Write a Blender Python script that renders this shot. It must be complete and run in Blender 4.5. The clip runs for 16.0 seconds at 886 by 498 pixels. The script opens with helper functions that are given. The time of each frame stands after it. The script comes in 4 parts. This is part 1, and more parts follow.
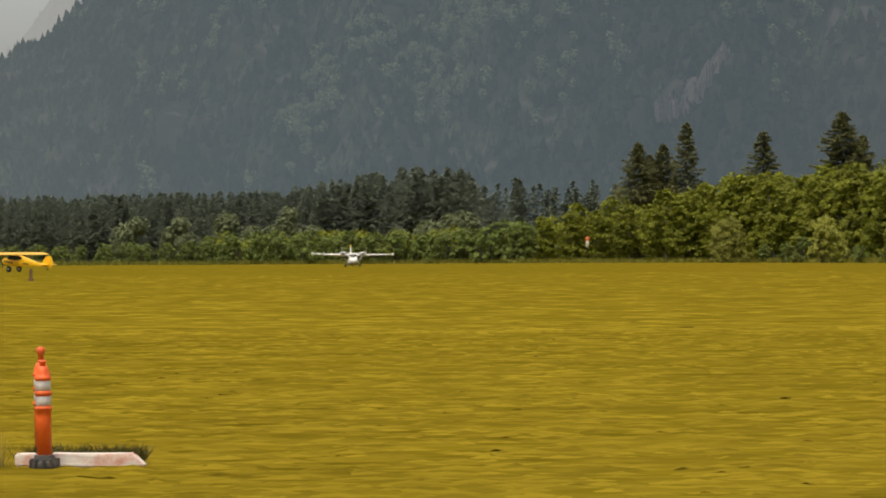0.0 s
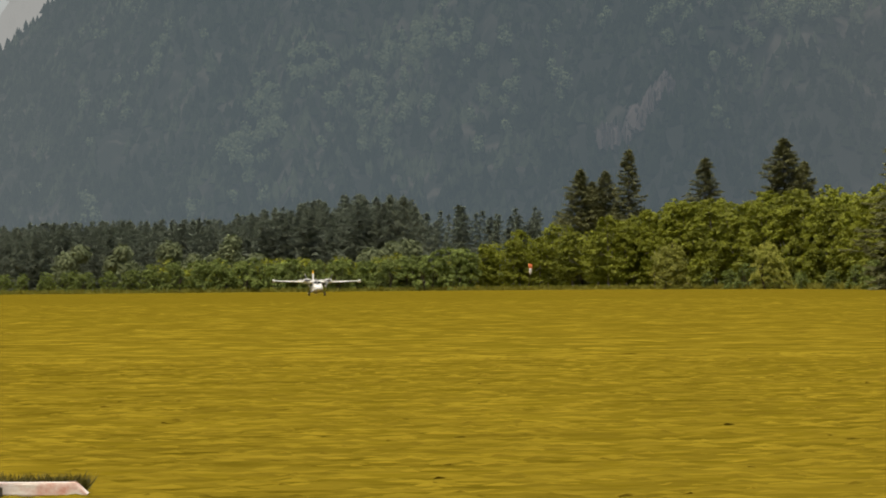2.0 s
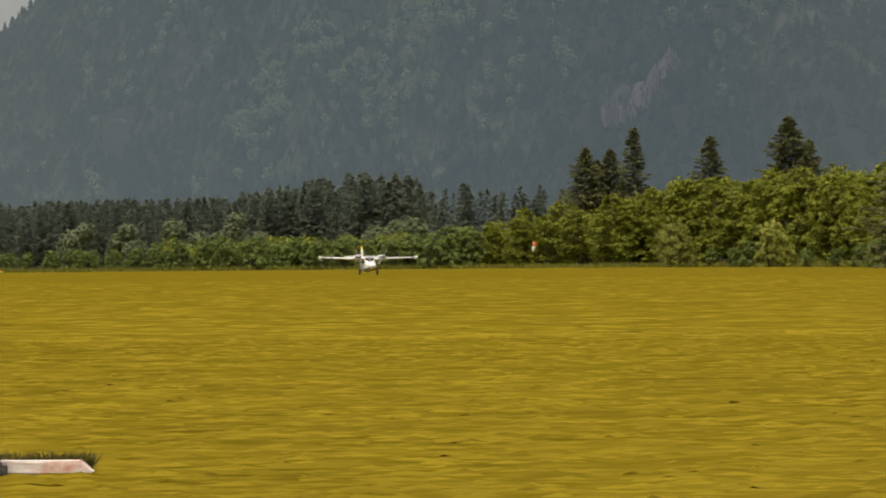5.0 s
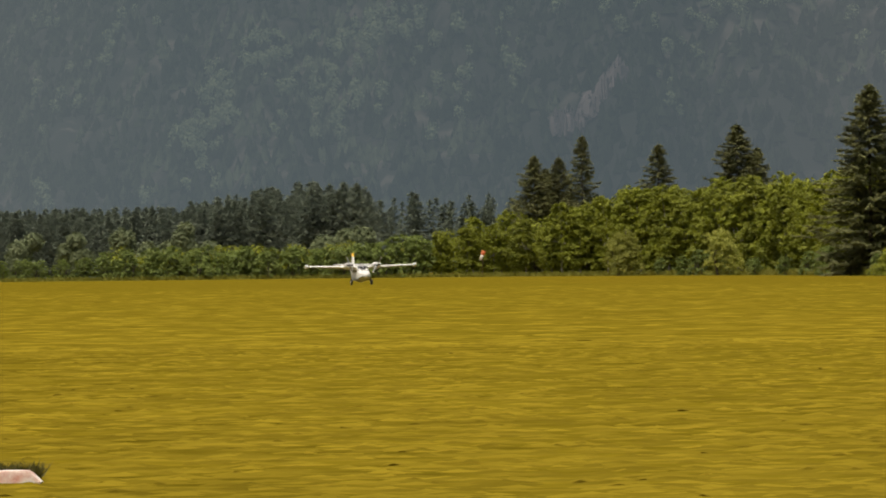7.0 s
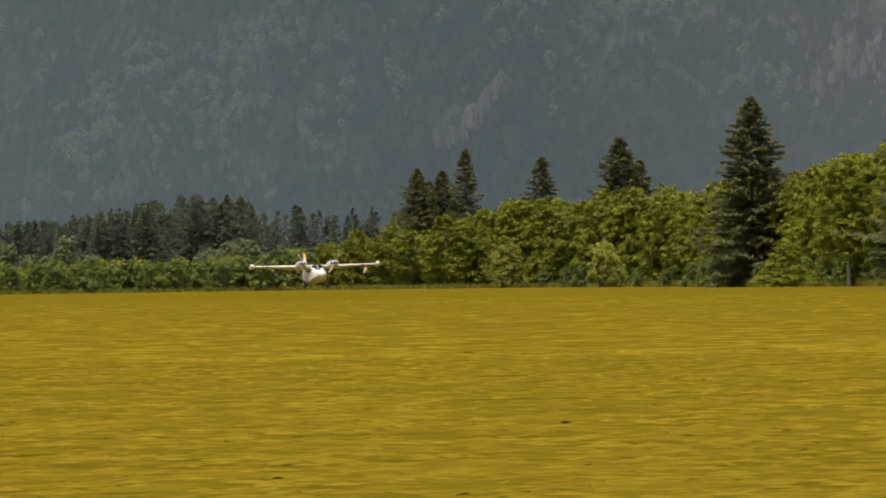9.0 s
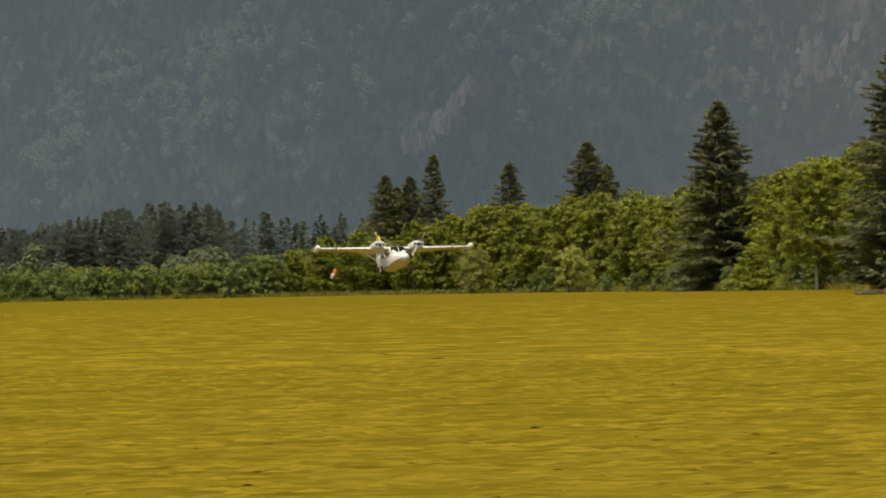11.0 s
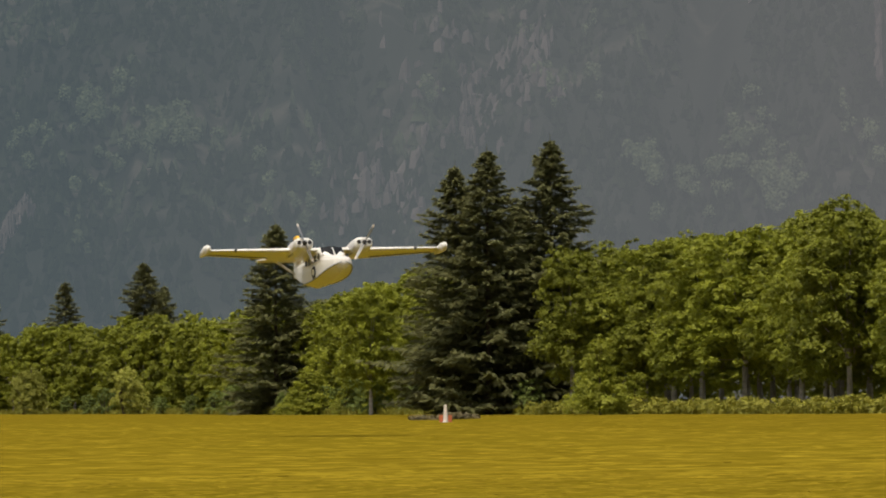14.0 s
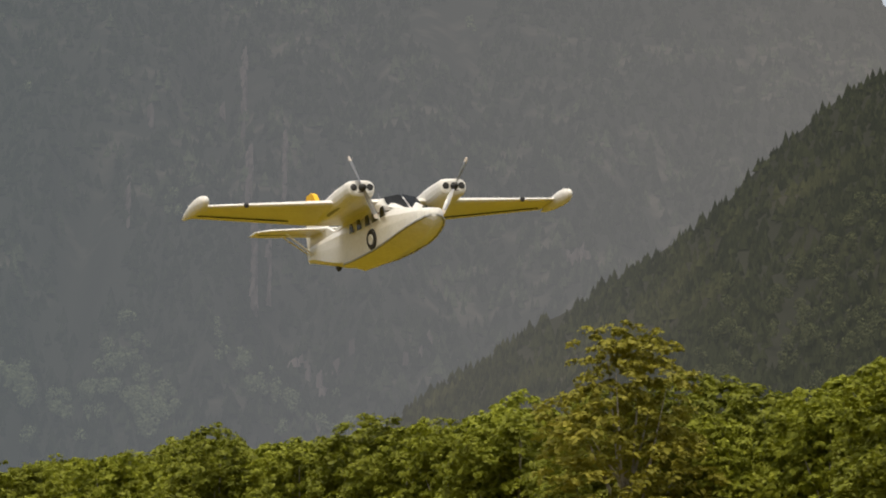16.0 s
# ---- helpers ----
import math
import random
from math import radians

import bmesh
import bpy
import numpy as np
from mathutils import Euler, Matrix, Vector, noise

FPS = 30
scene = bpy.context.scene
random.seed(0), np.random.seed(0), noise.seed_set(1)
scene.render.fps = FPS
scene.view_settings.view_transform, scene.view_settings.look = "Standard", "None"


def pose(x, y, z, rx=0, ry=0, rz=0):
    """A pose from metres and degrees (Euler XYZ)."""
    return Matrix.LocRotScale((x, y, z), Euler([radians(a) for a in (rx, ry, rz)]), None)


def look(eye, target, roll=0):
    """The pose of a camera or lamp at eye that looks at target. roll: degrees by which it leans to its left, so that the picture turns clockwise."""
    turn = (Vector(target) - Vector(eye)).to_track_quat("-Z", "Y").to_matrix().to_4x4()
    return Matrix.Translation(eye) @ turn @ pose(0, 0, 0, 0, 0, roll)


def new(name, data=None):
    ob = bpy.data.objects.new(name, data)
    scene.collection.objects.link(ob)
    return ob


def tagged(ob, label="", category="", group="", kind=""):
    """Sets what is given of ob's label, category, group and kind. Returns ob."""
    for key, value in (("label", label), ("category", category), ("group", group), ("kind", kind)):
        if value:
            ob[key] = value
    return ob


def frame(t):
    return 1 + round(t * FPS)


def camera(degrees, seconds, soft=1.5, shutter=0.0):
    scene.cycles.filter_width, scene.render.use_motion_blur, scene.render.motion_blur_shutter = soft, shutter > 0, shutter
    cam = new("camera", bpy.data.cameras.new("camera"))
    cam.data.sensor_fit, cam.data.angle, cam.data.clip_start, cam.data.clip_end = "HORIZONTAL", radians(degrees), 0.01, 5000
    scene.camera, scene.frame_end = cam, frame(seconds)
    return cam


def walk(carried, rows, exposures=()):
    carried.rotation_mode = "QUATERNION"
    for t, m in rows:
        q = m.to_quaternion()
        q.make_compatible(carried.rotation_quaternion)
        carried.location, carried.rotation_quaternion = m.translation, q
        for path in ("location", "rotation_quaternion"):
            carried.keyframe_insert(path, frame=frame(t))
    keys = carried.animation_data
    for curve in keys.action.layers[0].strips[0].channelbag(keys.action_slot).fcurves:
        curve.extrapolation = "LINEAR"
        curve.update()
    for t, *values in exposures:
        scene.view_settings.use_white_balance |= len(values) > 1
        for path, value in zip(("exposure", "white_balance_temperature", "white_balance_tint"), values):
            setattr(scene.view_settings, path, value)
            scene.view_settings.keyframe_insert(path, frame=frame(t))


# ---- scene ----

# One person stands on the field with a long lens and turns to follow the aeroplane.
EYE = 1.65
cam = camera(15.4, 16.0, soft=1.95)
# seconds, yaw, pitch, roll
ROWS = [
    (0.0, 0.001, 0.114, 0.330),
    (0.5, 0.014, 0.286, 0.283),
    (1.0, -0.146, 0.287, 0.452),
    (1.5, -0.473, 0.506, 0.397),
    (2.0, -0.998, 0.587, 0.536),
    (2.5, -0.517, 0.453, 0.549),
    (3.0, -0.346, 0.292, 0.713),
    (3.5, -0.402, 0.398, 0.617),
    (4.0, -0.675, 0.201, 0.543),
    (6.5, -1.320, 0.264, 0.717),
    (7.0, -1.808, 0.351, 0.668),
    (7.5, -2.233, 0.514, 0.530),
    (8.0, -3.050, 0.538, 0.770),
    (10.5, -4.188, 0.604, 0.964),
    (11.0, -4.390, 0.637, 1.188),
    (11.5, -5.108, 0.663, 1.037),
    (12.0, -6.351, 1.031, 1.249),
    (12.5, -7.892, 1.434, 1.713),
    (13.0, -10.679, 2.215, 1.774),
    (13.5, -11.636, 2.277, 1.299),
    (14.0, -12.158, 2.672, 0.500),
    (14.5, -13.953, 3.140, 0.562),
    (15.0, -17.665, 4.617, -0.294),
    (15.5, -19.482, 5.591, -0.153),
    (16.0, -23.183, 6.613, -0.501),
]
walk(cam, [(t, pose(0, 0, EYE, 90 + pitch, roll, yaw)) for t, yaw, pitch, roll in ROWS], exposures=[(0.0, 0.35, 6900, 10), (16.0, 0.35, 6900, 10)])

# ---- light: hazy overcast afternoon, sun high behind thin cloud ----
world = bpy.data.worlds.new("sky")
scene.world = world
world.use_nodes = True
wn, wl = world.node_tree.nodes, world.node_tree.links
sky = wn.new("ShaderNodeTexSky")
sky.sky_type = "NISHITA"
sky.sun_disc = False
sky.sun_elevation, sky.sun_rotation = radians(72), radians(215)
sky.air_density, sky.dust_density, sky.ozone_density = 1.0, 4.0, 1.0
veil = wn.new("ShaderNodeHueSaturation")
veil.inputs["Saturation"].default_value = 0.45
wl.new(sky.outputs[0], veil.inputs["Color"])
wl.new(veil.outputs[0], wn["Background"].inputs[0])
wn["Background"].inputs[1].default_value = 0.14
sun = new("sun", bpy.data.lights.new("sun", "SUN"))
sun.data.energy, sun.data.angle, sun.data.color = 1.9, radians(14), (1.0, 0.92, 0.76)
sun.matrix_world = look((0, 0, 300), (0 + 100 * math.sin(radians(35)), 100 * math.cos(radians(35)), 300 - 308))


# ---- materials ----
def material(name, rough=0.7, metal=0.0):
    m = bpy.data.materials.new(name)
    m.use_nodes = True
    b = m.node_tree.nodes["Principled BSDF"]
    b.inputs["Roughness"].default_value, b.inputs["Metallic"].default_value = rough, metal
    return m, m.node_tree.nodes, m.node_tree.links, b


def mix(n, l, fac, a, b, mode="MIX"):
    k = n.new("ShaderNodeMix")
    k.data_type, k.blend_type = "RGBA", mode
    for sock, v in ((k.inputs[0], fac), (k.inputs[6], a), (k.inputs[7], b)):
        if isinstance(v, tuple):
            sock.default_value = (*v, 1)
        elif isinstance(v, (int, float)):
            sock.default_value = v
        else:
            l.new(v, sock)
    return k.outputs[2]


def noise_at(n, l, scale, detail=4.0, stretch=(1, 1, 1), low=0.35, high=0.65):
    co = n.new("ShaderNodeTexCoord")
    mp = n.new("ShaderNodeMapping")
    mp.inputs["Scale"].default_value = stretch
    l.new(co.outputs["Object"], mp.inputs[0])
    t = n.new("ShaderNodeTexNoise")
    t.inputs["Scale"].default_value, t.inputs["Detail"].default_value = scale, detail
    l.new(mp.outputs[0], t.inputs[0])
    r = n.new("ShaderNodeMapRange")
    r.inputs[1].default_value, r.inputs[2].default_value = low, high
    l.new(t.outputs[0], r.inputs[0])
    return r.outputs[0]


def painted(name, color, wear, rough=0.35, scale=3.0, amount=0.5, metal=0.0):
    m, n, l, b = material(name, rough, metal)
    a = noise_at(n, l, scale, 6, low=0.45, high=0.75)
    c = noise_at(n, l, scale * 9, 3)
    k = n.new("ShaderNodeMath")
    k.operation = "MULTIPLY"
    l.new(a, k.inputs[0])
    k.inputs[1].default_value = amount
    col = mix(n, l, k.outputs[0], color, wear)
    col = mix(n, l, 0.12, col, mix(n, l, c, (0, 0, 0), (1, 1, 1)), "OVERLAY")
    l.new(col, b.inputs["Base Color"])
    return m


def leafy(name, dark, light, rough=0.6, sheen=0.25, shift=0.12, spec=0.25):
    """Foliage: each leaf its own shade, each plant its own tint, some light passing through."""
    m, n, l, b = material(name, rough)
    g = n.new("ShaderNodeNewGeometry")
    o = n.new("ShaderNodeObjectInfo")
    col = mix(n, l, g.outputs["Random Per Island"], dark, light)
    patch = noise_at(n, l, 0.35, 3)
    col = mix(n, l, 0.3, col, mix(n, l, patch, dark, light))
    hs = n.new("ShaderNodeHueSaturation")
    r = n.new("ShaderNodeMapRange")
    r.inputs[3].default_value, r.inputs[4].default_value = 1 - 2 * shift, 1 + 2 * shift
    l.new(o.outputs["Random"], r.inputs[0])
    l.new(r.outputs[0], hs.inputs["Value"])
    l.new(col, hs.inputs["Color"])
    l.new(hs.outputs[0], b.inputs["Base Color"])
    b.inputs["Specular IOR Level"].default_value = spec
    t = n.new("ShaderNodeBsdfTranslucent")
    l.new(hs.outputs[0], t.inputs[0])
    s = n.new("ShaderNodeMixShader")
    s.inputs[0].default_value = sheen
    l.new(b.outputs[0], s.inputs[1])
    l.new(t.outputs[0], s.inputs[2])
    l.new(s.outputs[0], n["Material Output"].inputs[0])
    return m


MAT_ALDER = leafy("alder_leaves", (0.148, 0.168, 0.014), (0.236, 0.252, 0.022), sheen=0.36, shift=0.11)
MAT_SHRUB = leafy("shrub_leaves", (0.150, 0.195, 0.045), (0.215, 0.260, 0.065), sheen=0.42, shift=0.09)
MAT_POPLAR = leafy("poplar_leaves", (0.165, 0.160, 0.018), (0.260, 0.235, 0.028), sheen=0.35)
MAT_BLOSSOM = leafy("pale_shrub_leaves", (0.28, 0.29, 0.050), (0.40, 0.40, 0.085), sheen=0.45)
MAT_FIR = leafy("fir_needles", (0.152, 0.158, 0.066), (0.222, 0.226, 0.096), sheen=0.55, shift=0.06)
# far firs: distance haze put into a paler, bluer needle colour
MAT_HAZY_FIR = leafy("hazy_fir_needles", (0.174, 0.206, 0.150), (0.220, 0.254, 0.186), sheen=0.62)
MAT_YOUNG = leafy("young_leaves", (0.24, 0.26, 0.026), (0.38, 0.40, 0.048), sheen=0.45)
MAT_FRINGE = leafy("fringe_leaves", (0.085, 0.105, 0.048), (0.140, 0.160, 0.075), sheen=0.30)
MAT_WEED = leafy("weeds", (0.17, 0.17, 0.022), (0.29, 0.275, 0.042), sheen=0.35)
MAT_BARK = painted("bark", (0.10, 0.075, 0.05), (0.045, 0.035, 0.028), 0.9, 2.0, 0.8)
MAT_PALE_BARK = painted("pale_bark", (0.30, 0.27, 0.22), (0.12, 0.10, 0.08), 0.85, 2.0, 0.8)


def grass_material(name):
    """Mown grass: pale cut tops over darker thatch, shade painted into its hollows, in patches from a hand's breadth to
    many metres.
    """
    m, n, l, b = material(name, 0.9)
    big = noise_at(n, l, 0.05, 6, (1, 0.35, 1), low=0.35, high=0.65)
    mid = noise_at(n, l, 0.55, 6, (0.45, 1.0, 1), 0.38, 0.62)
    fine = noise_at(n, l, 2.1, 6, (0.75, 1.0, 1), 0.34, 0.66)
    # dark patches that put the shade between tufts into the colour
    hollow_shade = noise_at(n, l, 0.85, 8, (0.60, 1.0, 1), 0.55, 0.72)
    straw = noise_at(n, l, 1.0, 8, (0.60, 1.0, 1), 0.52, 0.70)
    col = mix(n, l, mid, (0.093, 0.068, 0.005), (0.168, 0.122, 0.009))
    col = mix(n, l, fine, mix(n, l, 0.32, col, (0.050, 0.037, 0.003)), mix(n, l, 0.22, col, (0.285, 0.208, 0.019)))
    for f, amount, c in ((hollow_shade, 0.42, (0.040, 0.031, 0.002)), (straw, 0.46, (0.330, 0.235, 0.028)), (big, 0.38, (0.125, 0.100, 0.007))):
        k = n.new("ShaderNodeMath")
        k.operation = "MULTIPLY"
        l.new(f, k.inputs[0])
        k.inputs[1].default_value = amount
        col = mix(n, l, k.outputs[0], col, c)
    l.new(col, b.inputs["Base Color"])
    b.inputs["Specular IOR Level"].default_value = 0.0
    return m


MAT_GRASS = grass_material("mown_grass")
MAT_TUFT = leafy("grass_tufts", (0.094, 0.069, 0.006), (0.212, 0.155, 0.014), sheen=0.0, spec=0.0)


# ---- building helpers ----
def mesh_from(name, verts, faces, mats, index=None, smooth=False):
    me = bpy.data.meshes.new(name)
    me.from_pydata([tuple(v) for v in verts] if not isinstance(verts, np.ndarray) else verts.tolist(), [], faces if not isinstance(faces, np.ndarray) else faces.tolist())
    for m in mats if isinstance(mats, (list, tuple)) else [mats]:
        me.materials.append(m)
    if index is not None:
        me.polygons.foreach_set("material_index", index)
    if smooth:
        me.polygons.foreach_set("use_smooth", [True] * len(me.polygons))
    me.update()
    return me


def part(name, bm, mat, parent=None, label="", smooth=False):
    me = bpy.data.meshes.new(name)
    bm.normal_update()
    bm.to_mesh(me)
    bm.free()
    me.materials.append(mat)
    if smooth:
        me.polygons.foreach_set("use_smooth", [True] * len(me.polygons))
    ob = new(name, me)
    if parent:
        ob.parent = parent
    return tagged(ob, label)


def piece(name, me, parent, label=""):
    ob = new(name, me)
    ob.parent = parent
    return tagged(ob, label)


def thing(name, label, category, m=None, group="", kind=""):
    e = new(name)
    e.empty_display_size = 0.3
    if m:
        e.matrix_basis = m
    return tagged(e, label, category, group, kind)


def box(bm, x0, x1, y0, y1, z0, z1, bevel=0.0):
    g = bmesh.ops.create_cube(bm, size=1, matrix=Matrix.Translation(((x0 + x1) / 2, (y0 + y1) / 2, (z0 + z1) / 2)) @ Matrix.Diagonal((x1 - x0, y1 - y0, z1 - z0, 1)))
    if bevel:
        es = list({e for v in g["verts"] for e in v.link_edges})
        bmesh.ops.bevel(bm, geom=es, offset=bevel, segments=2, affect="EDGES")
    return bm


def lathe(bm, profile, n=16, m=None):
    """Rings of (radius, z) turned round z, closed at both ends."""
    rings = []
    for r, z in profile:
        rings.append([bm.verts.new((m or Matrix()) @ Vector((r * math.cos(2 * math.pi * i / n), r * math.sin(2 * math.pi * i / n), z))) for i in range(n)])
    for a, b in zip(rings, rings[1:]):
        for i in range(n):
            bm.faces.new((a[i], a[(i + 1) % n], b[(i + 1) % n], b[i]))
    bm.faces.new(rings[0][::-1])
    bm.faces.new(rings[-1])
    return bm


def loft(bm, rings, close=True):
    """Skin over rings of points, each ring with the same count."""
    vs = [[bm.verts.new(p) for p in r] for r in rings]
    n = len(vs[0])
    for a, b in zip(vs, vs[1:]):
        for i in range(n):
            bm.faces.new((a[i], a[(i + 1) % n], b[(i + 1) % n], b[i]))
    if close:
        bm.faces.new(vs[0][::-1])
        bm.faces.new(vs[-1])
    bmesh.ops.recalc_face_normals(bm, faces=bm.faces)
    return bm


def tube(bm, a, b, r0, r1, n=7):
    a, b = Vector(a), Vector(b)
    q = (b - a).to_track_quat("Z", "Y").to_matrix().to_4x4()
    return lathe(bm, [(r0, 0), (r1, (b - a).length)], n, Matrix.Translation(a) @ q)


# ---- ground ----
def rise(x, y):
    """The field is flat and lifts a little towards the wood along its side."""
    u = min(1, max(0, (x - 52) / 24))
    return 0.62 * u * u * (3 - 2 * u) * min(1, max(0, (470 - y) / 270))


def build_ground():
    xs = [-6000, -2500, -900, -300, -120, -60, -30, -10, 0, 10, 20, 30, 45, 52, 56, 60, 64, 68, 72, 76, 82, 90, 150, 300, 900, 2500, 6000]
    ys = [-6000, -2500, -900, -300, -100, -30, 0, 15, 25, 35, 50, 75, 110, 160, 200, 230, 270, 300, 330, 370, 410, 460, 480, 650, 900, 1500, 3000, 6000]
    verts = [(x, y, rise(x, y)) for y in ys for x in xs]
    nx = len(xs)
    faces = [(j * nx + i, j * nx + i + 1, (j + 1) * nx + i + 1, (j + 1) * nx + i) for j in range(len(ys) - 1) for i in range(nx - 1)]
    tagged(new("ground", mesh_from("ground", verts, faces, MAT_GRASS)), "flat mown yellow-green grass airfield", "ground", kind="structure")


def blades(count, place, height, width, lean, rng, per=3):
    """Little bent blades of grass, two triangles each, in tufts."""
    c = place(count)
    n = count * per
    base = np.repeat(c, per, 0) + np.c_[rng.normal(0, 0.5, (n, 2)) * width * 2.5, np.zeros(n)]
    h = height * rng.uniform(0.5, 1.2, n) * np.repeat(rng.uniform(0.6, 1.3, count), per)
    a = rng.uniform(0, 2 * np.pi, n)
    side = np.c_[np.cos(a), np.sin(a), np.zeros(n)] * (width * rng.uniform(0.5, 1.2, n))[:, None]
    tip = np.c_[rng.normal(0, lean, (n, 2)) * h[:, None], h]
    v = np.empty((n, 4, 3))
    v[:, 0], v[:, 1], v[:, 2], v[:, 3] = base - side, base + side, base + tip * 0.55 + side * 0.7, base + tip
    f = np.arange(n)[:, None] * 4
    tri = np.concatenate([f + np.array([0, 1, 2]), f + np.array([0, 2, 3])], 0)
    return v.reshape(-1, 3), tri


def clumps(count, place, height, width, rng, sides=5):
    """Low ragged cushions of cut grass."""
    c = place(count)
    a = np.arange(sides) * 2 * np.pi / sides + rng.uniform(0, 6.28, (count, 1))
    w = width * rng.uniform(0.4, 1.3, (count, 1)) * rng.uniform(0.6, 1.3, (count, sides))
    ring = np.stack([c[:, 0, None] + 2.4 * w * np.cos(a), c[:, 1, None] + w * np.sin(a), np.repeat(c[:, 2, None], sides, 1)], 2)
    top = c[:, None] + np.c_[rng.normal(0, width * 0.2, (count, 2)), height * rng.uniform(0.3, 1.2, count)][:, None]
    v = np.concatenate([ring, top], 1).reshape(-1, 3)
    i = np.arange(count)[:, None] * (sides + 1)
    f = np.concatenate([np.concatenate([i + q, i + (q + 1) % sides, i + sides], 1) for q in range(sides)], 0)
    return v, f


def build_grass():
    rng = np.random.default_rng(3)

    def near(n):
        d = 19 + 55 * rng.uniform(0, 1, n) ** 1.5
        az = np.radians(rng.uniform(-9, 26, n))
        return np.c_[d * np.sin(az), d * np.cos(az), np.zeros(n)]

    v, f = clumps(15000, near, 0.022, 0.10, rng)
    tagged(new("grass", mesh_from("grass", v, f, MAT_TUFT)), "short mown yellow-green grass tufts on the field", "grass", kind="stuff")

    def far(n):
        d = 70 + 230 * rng.uniform(0, 1, n) ** 1.4
        az = np.radians(rng.uniform(-9, 26, n))
        x, y = d * np.sin(az), d * np.cos(az)
        return np.c_[x, y, [rise(a, b) for a, b in zip(x, y)]]

    v, f = clumps(9000, far, 0.022, 0.28, rng)
    tagged(new("field_grass", mesh_from("field_grass", v, f, MAT_TUFT)), "distant mown yellow-green grass of the airfield", "grass", kind="stuff")


# ---- woods ----
def fir_mesh(h, r, boughs, sprays, seed, raw=False, size=1.0):
    """Boughs all round the stem, each a drooping fan of needle sprays with its tip turned up."""
    rng = np.random.default_rng(seed)
    n = boughs * sprays
    u = (np.arange(boughs) + rng.uniform(0, 1, boughs)) / boughs
    reach = r * (1 - u ** 1.05) ** 0.72 * (0.90 + 0.10 * np.sin(u * 23 + seed)) + 0.35
    ln = reach * rng.uniform(0.60, 1.06, boughs) * np.where(rng.uniform(0, 1, boughs) < 0.10, 1.20, 1.0)
    z = h * (0.03 + 0.95 * u)
    ang = np.arange(boughs) * 2.39996 + rng.normal(0, 0.35, boughs)
    drop = rng.uniform(0.08, 0.30, boughs) * (1 - 0.55 * u)
    ln, z, ang, drop, u = (np.repeat(a, sprays) for a in (ln, z, ang, drop, u))
    t = np.tile((np.arange(sprays) + 0.5) / sprays, boughs)
    t = np.clip(0.12 + 0.9 * t ** 0.75 + rng.normal(0, 0.04, n), 0.05, 1.04)
    side = rng.normal(0, 1, n) * (0.12 * ln + 0.14) * (1.15 - t)
    rise = z - drop * ln * t * t + 0.16 * ln * t ** 3 - np.abs(side) * 0.22 + rng.normal(0, 0.08, n) * size
    ca, sa = np.cos(ang), np.sin(ang)
    c = np.c_[ca * ln * t - sa * side, sa * ln * t + ca * side, np.maximum(rise, 0.2)]
    turn = ang + np.clip(side * 1.2, -0.9, 0.9) + rng.normal(0, 0.25, n)
    q = size * rng.uniform(0.38, 0.85, n) * (1.05 - 0.45 * u)
    out = np.c_[np.cos(turn), np.sin(turn), rng.normal(-0.16, 0.25, n)] * q[:, None]
    wide = np.c_[-np.sin(turn), np.cos(turn), rng.normal(0, 0.35, n)] * (q * rng.uniform(0.24, 0.40, n))[:, None]
    v = np.empty((n, 4, 3))
    v[:, 0], v[:, 1], v[:, 2], v[:, 3] = c - out * 0.7, c + wide - out * 0.1, c + out, c - wide - out * 0.1
    k = np.arange(n)[:, None] * 4
    f = np.concatenate([k + np.array([0, 3, 1]), k + np.array([1, 3, 2])], 0)
    tip = np.array([(0.10, 0, h * 0.95), (-0.07, 0.08, h * 0.95), (-0.06, -0.08, h * 0.95), (0, 0, h * 1.02)])
    v = np.concatenate([v.reshape(-1, 3), tip])
    f = np.concatenate([f, 4 * n + np.array([(0, 1, 3), (1, 2, 3), (2, 0, 3)])])
    return (v, f) if raw else mesh_from("fir_crown", v, f, MAT_FIR)


def fir_trunk(h):
    bm = bmesh.new()
    lathe(bm, [(h * 0.016, 0), (h * 0.012, h * 0.1), (h * 0.007, h * 0.55), (0.03, h * 0.96)], 8)
    me = bpy.data.meshes.new("trunk")
    bm.to_mesh(me)
    bm.free()
    me.materials.append(MAT_BARK)
    return me


def leaf_cloud(lumps, count, size, rng, flat=0.9):
    """Leaf sprays on the shells of overlapping lumps: bent quads, mostly facing out and up."""
    w = np.array([l[3] ** 2 for l in lumps])
    pick = rng.choice(len(lumps), count, p=w / w.sum())
    L = np.array(lumps)[pick]
    d = rng.normal(0, 1, (count, 3))
    d[:, 2] += 0.25
    d /= np.linalg.norm(d, axis=1)[:, None]
    rad = L[:, 3] * (1 - 0.45 * rng.uniform(0, 1, count) ** 2.2) * rng.uniform(0.85, 1.12, count)
    c = L[:, :3] + d * rad[:, None] * np.array([1, 1, 0.9])
    nrm = d + rng.normal(0, 0.5, (count, 3)) + np.array([0, 0, flat])
    nrm /= np.linalg.norm(nrm, axis=1)[:, None]
    u = np.cross(nrm, rng.normal(0, 1, (count, 3)))
    u /= np.linalg.norm(u, axis=1)[:, None]
    v = np.cross(nrm, u)
    s = (size * rng.uniform(0.55, 1.3, count))[:, None]
    droop = np.array([0, 0, -0.35]) * s
    q = np.empty((count, 4, 3))
    q[:, 0], q[:, 1], q[:, 2], q[:, 3] = c - u * s, c + v * s * 0.5, c + u * s + droop, c - v * s * 0.5
    k = np.arange(count)[:, None] * 4
    f = np.concatenate([k + np.array([0, 3, 1]), k + np.array([1, 3, 2])], 0)
    return q.reshape(-1, 3), f


